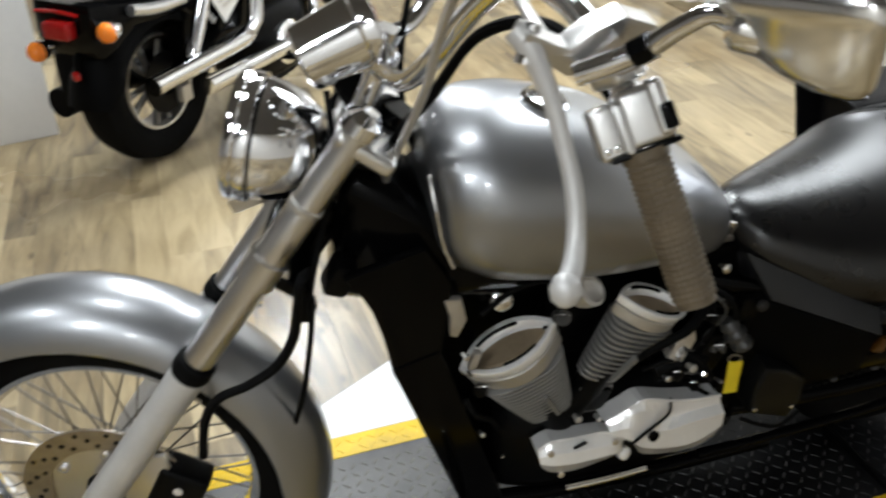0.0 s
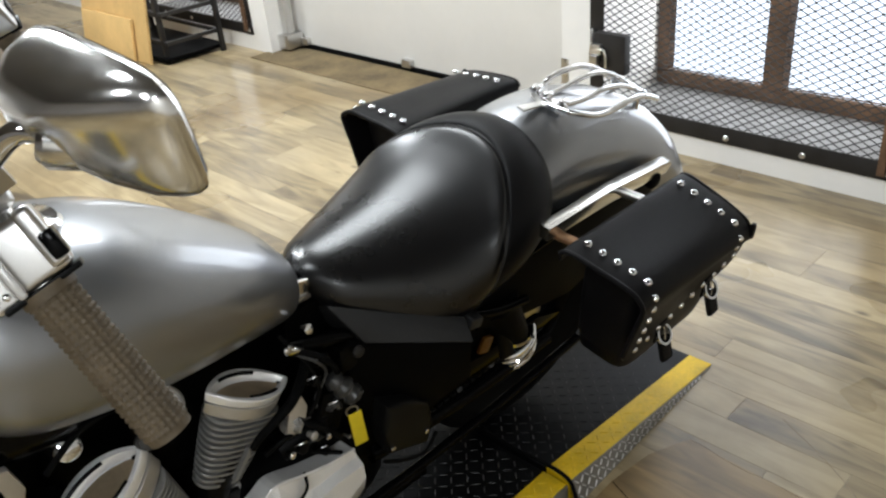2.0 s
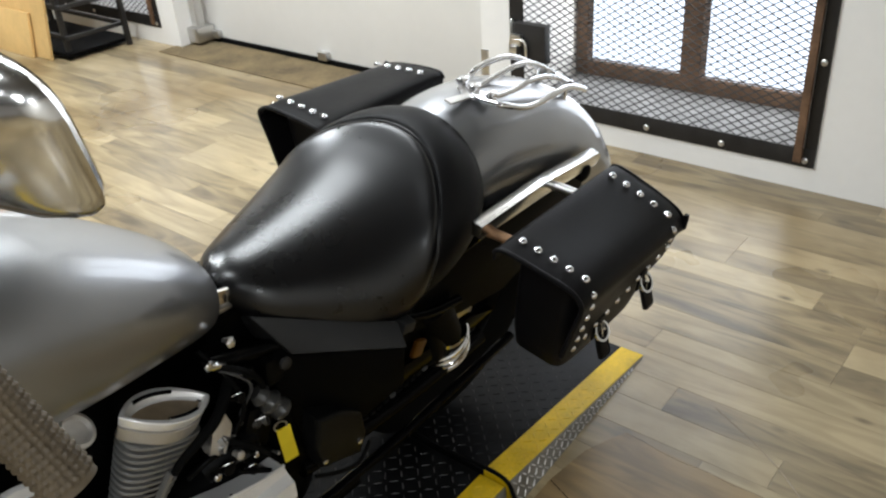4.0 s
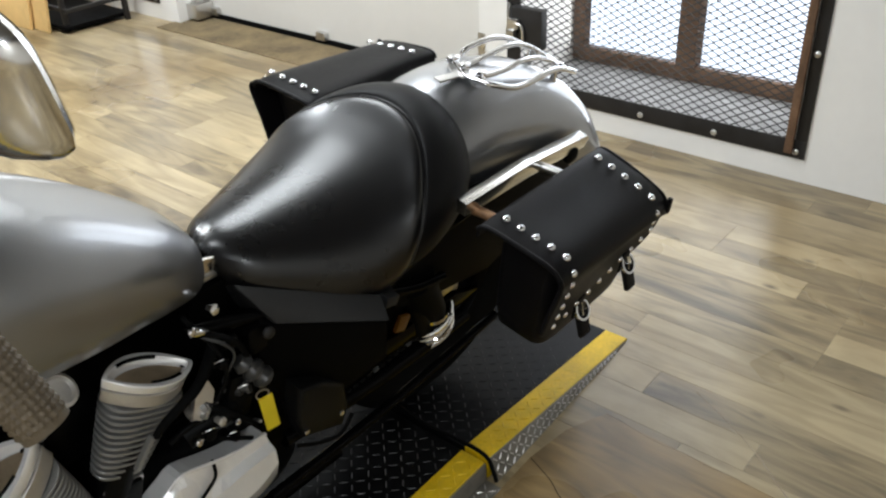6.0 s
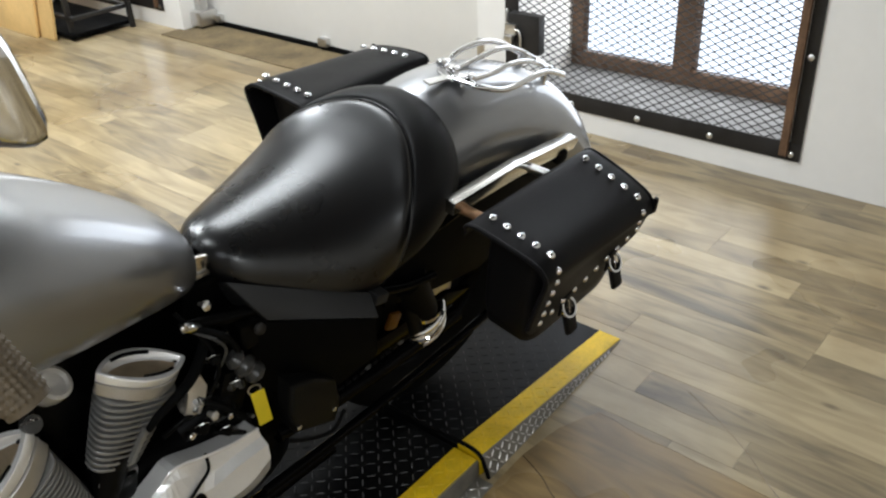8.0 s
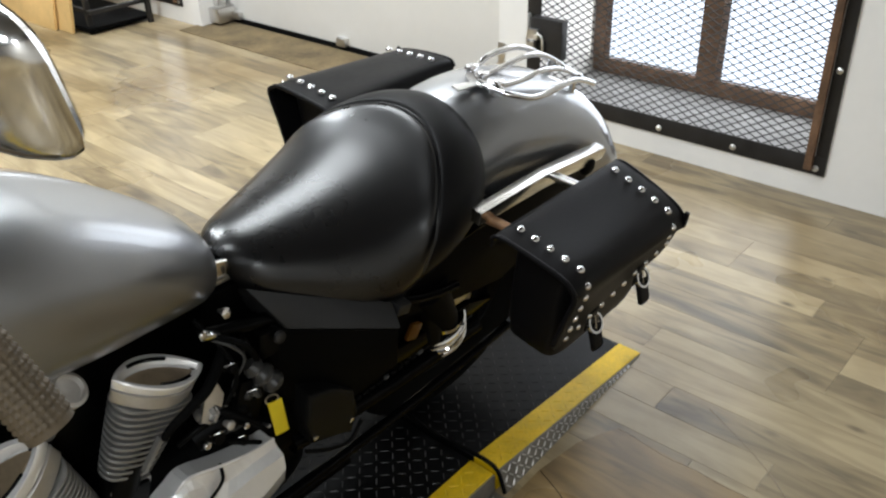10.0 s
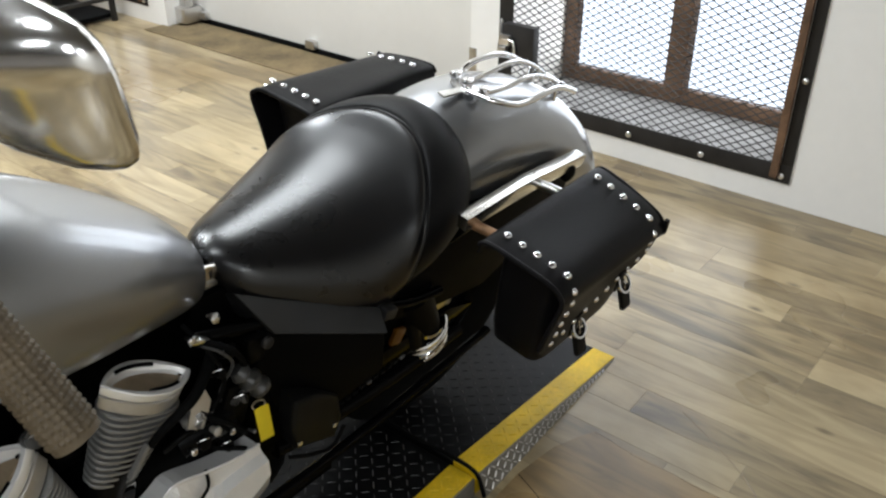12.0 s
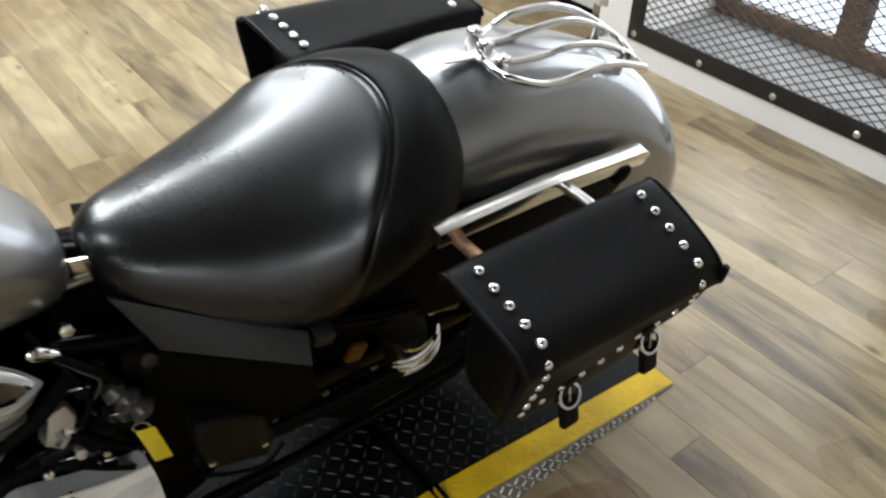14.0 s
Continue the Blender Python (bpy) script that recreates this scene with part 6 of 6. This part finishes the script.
for k in range(6):
    part("vent_rib", box(-0.006, 0.006, -0.004, 0.004, -0.014, 0.014, 0.002, 1), CAST, other, "", pose(0.165 + 0.016 * k, -0.138, 0.56 - 0.017 * k, 0, 40, 0))
part("sticker_plate", plate([(0.131, 0.619), (0.273, 0.658), (0.311, 0.583), (0.202, 0.511)], -0.203, -0.200, 0.0), WHITE, other, "white paper label hanging on the side")
part("label_bar", plate([(0.172, 0.605), (0.262, 0.630), (0.268, 0.618), (0.178, 0.592)], -0.2045, -0.2035, 0.0), CAST, other)
part("label_bar", plate([(0.190, 0.580), (0.276, 0.602), (0.280, 0.592), (0.198, 0.568)], -0.2045, -0.2035, 0.0), CAST, other)
part("engine", rings(bmesh.new(), sections([(0.46, 0.06, 0.42, 0.14, 0.29), (0.50, 0.13, 0.46, 0.12, 0.3), (0.68, 0.15, 0.48, 0.11, 0.3), (0.88, 0.14, 0.46, 0.12, 0.3), (0.94, 0.06, 0.38, 0.16, 0.29)], 24, 3.5, 3)), ENGINE, other, "black engine")
fin2 = finish("cooling_fin", box(-0.085, 0.085, -0.11, 0.11, -0.0035, 0.0035, 0.002, 1), ENGINE)
fin3 = finish("cooling_fin", box(-0.085, 0.085, -0.11, 0.11, -0.0012, 0.0012), CAST)
for x0, x1 in ((0.60, 0.50), (0.72, 0.84)):
    for k in range(13):
        f = k / 12
        shared("cooling_fin", fin3 if k % 4 == 3 else fin2, other, pose(x0 + (x1 - x0) * f, 0, 0.44 + 0.20 * f, 0, 26 if x1 > x0 else -24, 0))
part("air_cleaner", turned([(0, 0.075), (0.03, 0.08), (0.045, 0.07), (0.048, 0.001)], (0.66, -0.13, 0.63), (0, -1, 0), 28), BLACK, other)
part("clutch_cover", turned([(0, 0.10), (0.03, 0.10), (0.045, 0.08), (0.05, 0.001)], (0.70, -0.13, 0.28), (0, -1, 0), 30), CHROME, other, "round chrome engine cover")
part("fuel_tank", rings(bmesh.new(), sections([(0.42, 0.03, 0.78, 0.70, 0.74), (0.52, 0.10, 0.84, 0.69, 0.77), (0.70, 0.15, 0.92, 0.70, 0.80), (0.92, 0.15, 0.94, 0.73, 0.84), (1.0, 0.08, 0.90, 0.78, 0.84)], 28, 2.3, 4)), BLACK, other, "black fuel tank")
part("seat", rings(bmesh.new(), sections([(-0.25, 0.08, 0.79, 0.71, 0.74), (-0.05, 0.13, 0.80, 0.68, 0.73), (0.2, 0.15, 0.73, 0.63, 0.68), (0.40, 0.12, 0.75, 0.65, 0.70), (0.48, 0.05, 0.77, 0.70, 0.73)], 28, 2.4, 4)), DULL, other, "black seat")
part("side_cover", plate([(0.20, 0.46), (0.46, 0.44), (0.48, 0.62), (0.28, 0.64)], -0.16, -0.13, 0.012), BLACK, other)
part("down_tube", tube([(1.0, -0.05, 0.80), (0.98, -0.07, 0.55), (0.95, -0.08, 0.22), (0.80, -0.09, 0.12), (0.35, -0.10, 0.14)], 0.017, 10, 4), BLACK, other)
for y in (-0.09, 0.09):
    part("fork", tube([(1.10, y, 0.92), (1.24, y, 0.62), (1.38, y, 0.32)], [0.026, 0.026, 0.029], 14, 1), BLACK, other)
fw = part("front_wheel", turned([(-0.06, 0.03), (-0.05, 0.06), (0.05, 0.06), (0.06, 0.03)], (0, 0, 0), (0, 0, 1), 24), ENGINE, other, "", Matrix.Translation((1.40, 0, 0.31)) @ Matrix.Rotation(radians(90), 4, "X"))
part("tyre", ringbody([(-0.036, 0.22), (-0.05, 0.26), (-0.044, 0.295), (0, 0.31), (0.044, 0.295), (0.05, 0.26), (0.036, 0.22), (0, 0.225)], (0, 0, 0), (0, 0, 1), 56), RUBBER, fw)
part("handlebar", tube([(0.90, -0.40, 1.04), (0.98, -0.30, 1.08), (1.08, -0.1, 1.02), (1.08, 0.1, 1.02), (0.98, 0.30, 1.08), (0.90, 0.40, 1.04)], 0.0127, 12, 6), CHROME, other)
part("headlight", turned([(-0.12, 0.01), (-0.08, 0.07), (0, 0.09), (0.02, 0.085), (0.03, 0.02)], (1.22, 0, 0.86), (1, 0, 0), 28), BLACK, other)
part("foot_peg", tube([(0.62, -0.14, 0.24), (0.62, -0.26, 0.25)], 0.016, 10, 1), RUBBER, other)
part("foot_board_rod", tube([(0.62, -0.15, 0.25), (0.80, -0.22, 0.27), (0.92, -0.22, 0.32)], 0.008, 8, 4), CHROME, other)
part("side_stand", tube([(0.6, -0.13, 0.13), (0.55, -0.26, 0.008)], 0.012, 8, 1), BLACK, other)

# ---- floor boards, each its own piece ----
PW, PL = 0.106, 0.92
board = {}
rng = random.Random(4)


def plank(x, y0, y1):
    key = round(y1 - y0, 2)
    if key not in board:
        board[key] = finish("plank", box(-PW / 2 + 0.0003, PW / 2 - 0.0003, 0.0003, y1 - y0 - 0.0003, -0.0035, 0.0, 0.0004, 1), PLANK, False)
    shared("plank", board[key], floor, pose(x, y0, 0))


rest = bmesh.new()
cols = int((3.54 + 6.9) / PW)
for c in range(cols):
    x = 3.54 - PW * (c + 0.5)
    y = -2.95 + rng.choice([0.0, 0.15, 0.31, 0.46, 0.61, 0.77])
    while y < 8.9:
        if x > -0.7 and 0.3 < y + PL / 2 < 6.4:
            plank(x, y, y + PL)
        else:
            box(x - PW / 2 + 0.0003, x + PW / 2 - 0.0003, y + 0.0003, y + PL - 0.0003, -0.0035, 0.0, bm=rest)
        y += PL
r = new("far_planks", finish("far_planks", rest, PLANK, False))
r.parent = floor
tagged(r, kind="stuff")
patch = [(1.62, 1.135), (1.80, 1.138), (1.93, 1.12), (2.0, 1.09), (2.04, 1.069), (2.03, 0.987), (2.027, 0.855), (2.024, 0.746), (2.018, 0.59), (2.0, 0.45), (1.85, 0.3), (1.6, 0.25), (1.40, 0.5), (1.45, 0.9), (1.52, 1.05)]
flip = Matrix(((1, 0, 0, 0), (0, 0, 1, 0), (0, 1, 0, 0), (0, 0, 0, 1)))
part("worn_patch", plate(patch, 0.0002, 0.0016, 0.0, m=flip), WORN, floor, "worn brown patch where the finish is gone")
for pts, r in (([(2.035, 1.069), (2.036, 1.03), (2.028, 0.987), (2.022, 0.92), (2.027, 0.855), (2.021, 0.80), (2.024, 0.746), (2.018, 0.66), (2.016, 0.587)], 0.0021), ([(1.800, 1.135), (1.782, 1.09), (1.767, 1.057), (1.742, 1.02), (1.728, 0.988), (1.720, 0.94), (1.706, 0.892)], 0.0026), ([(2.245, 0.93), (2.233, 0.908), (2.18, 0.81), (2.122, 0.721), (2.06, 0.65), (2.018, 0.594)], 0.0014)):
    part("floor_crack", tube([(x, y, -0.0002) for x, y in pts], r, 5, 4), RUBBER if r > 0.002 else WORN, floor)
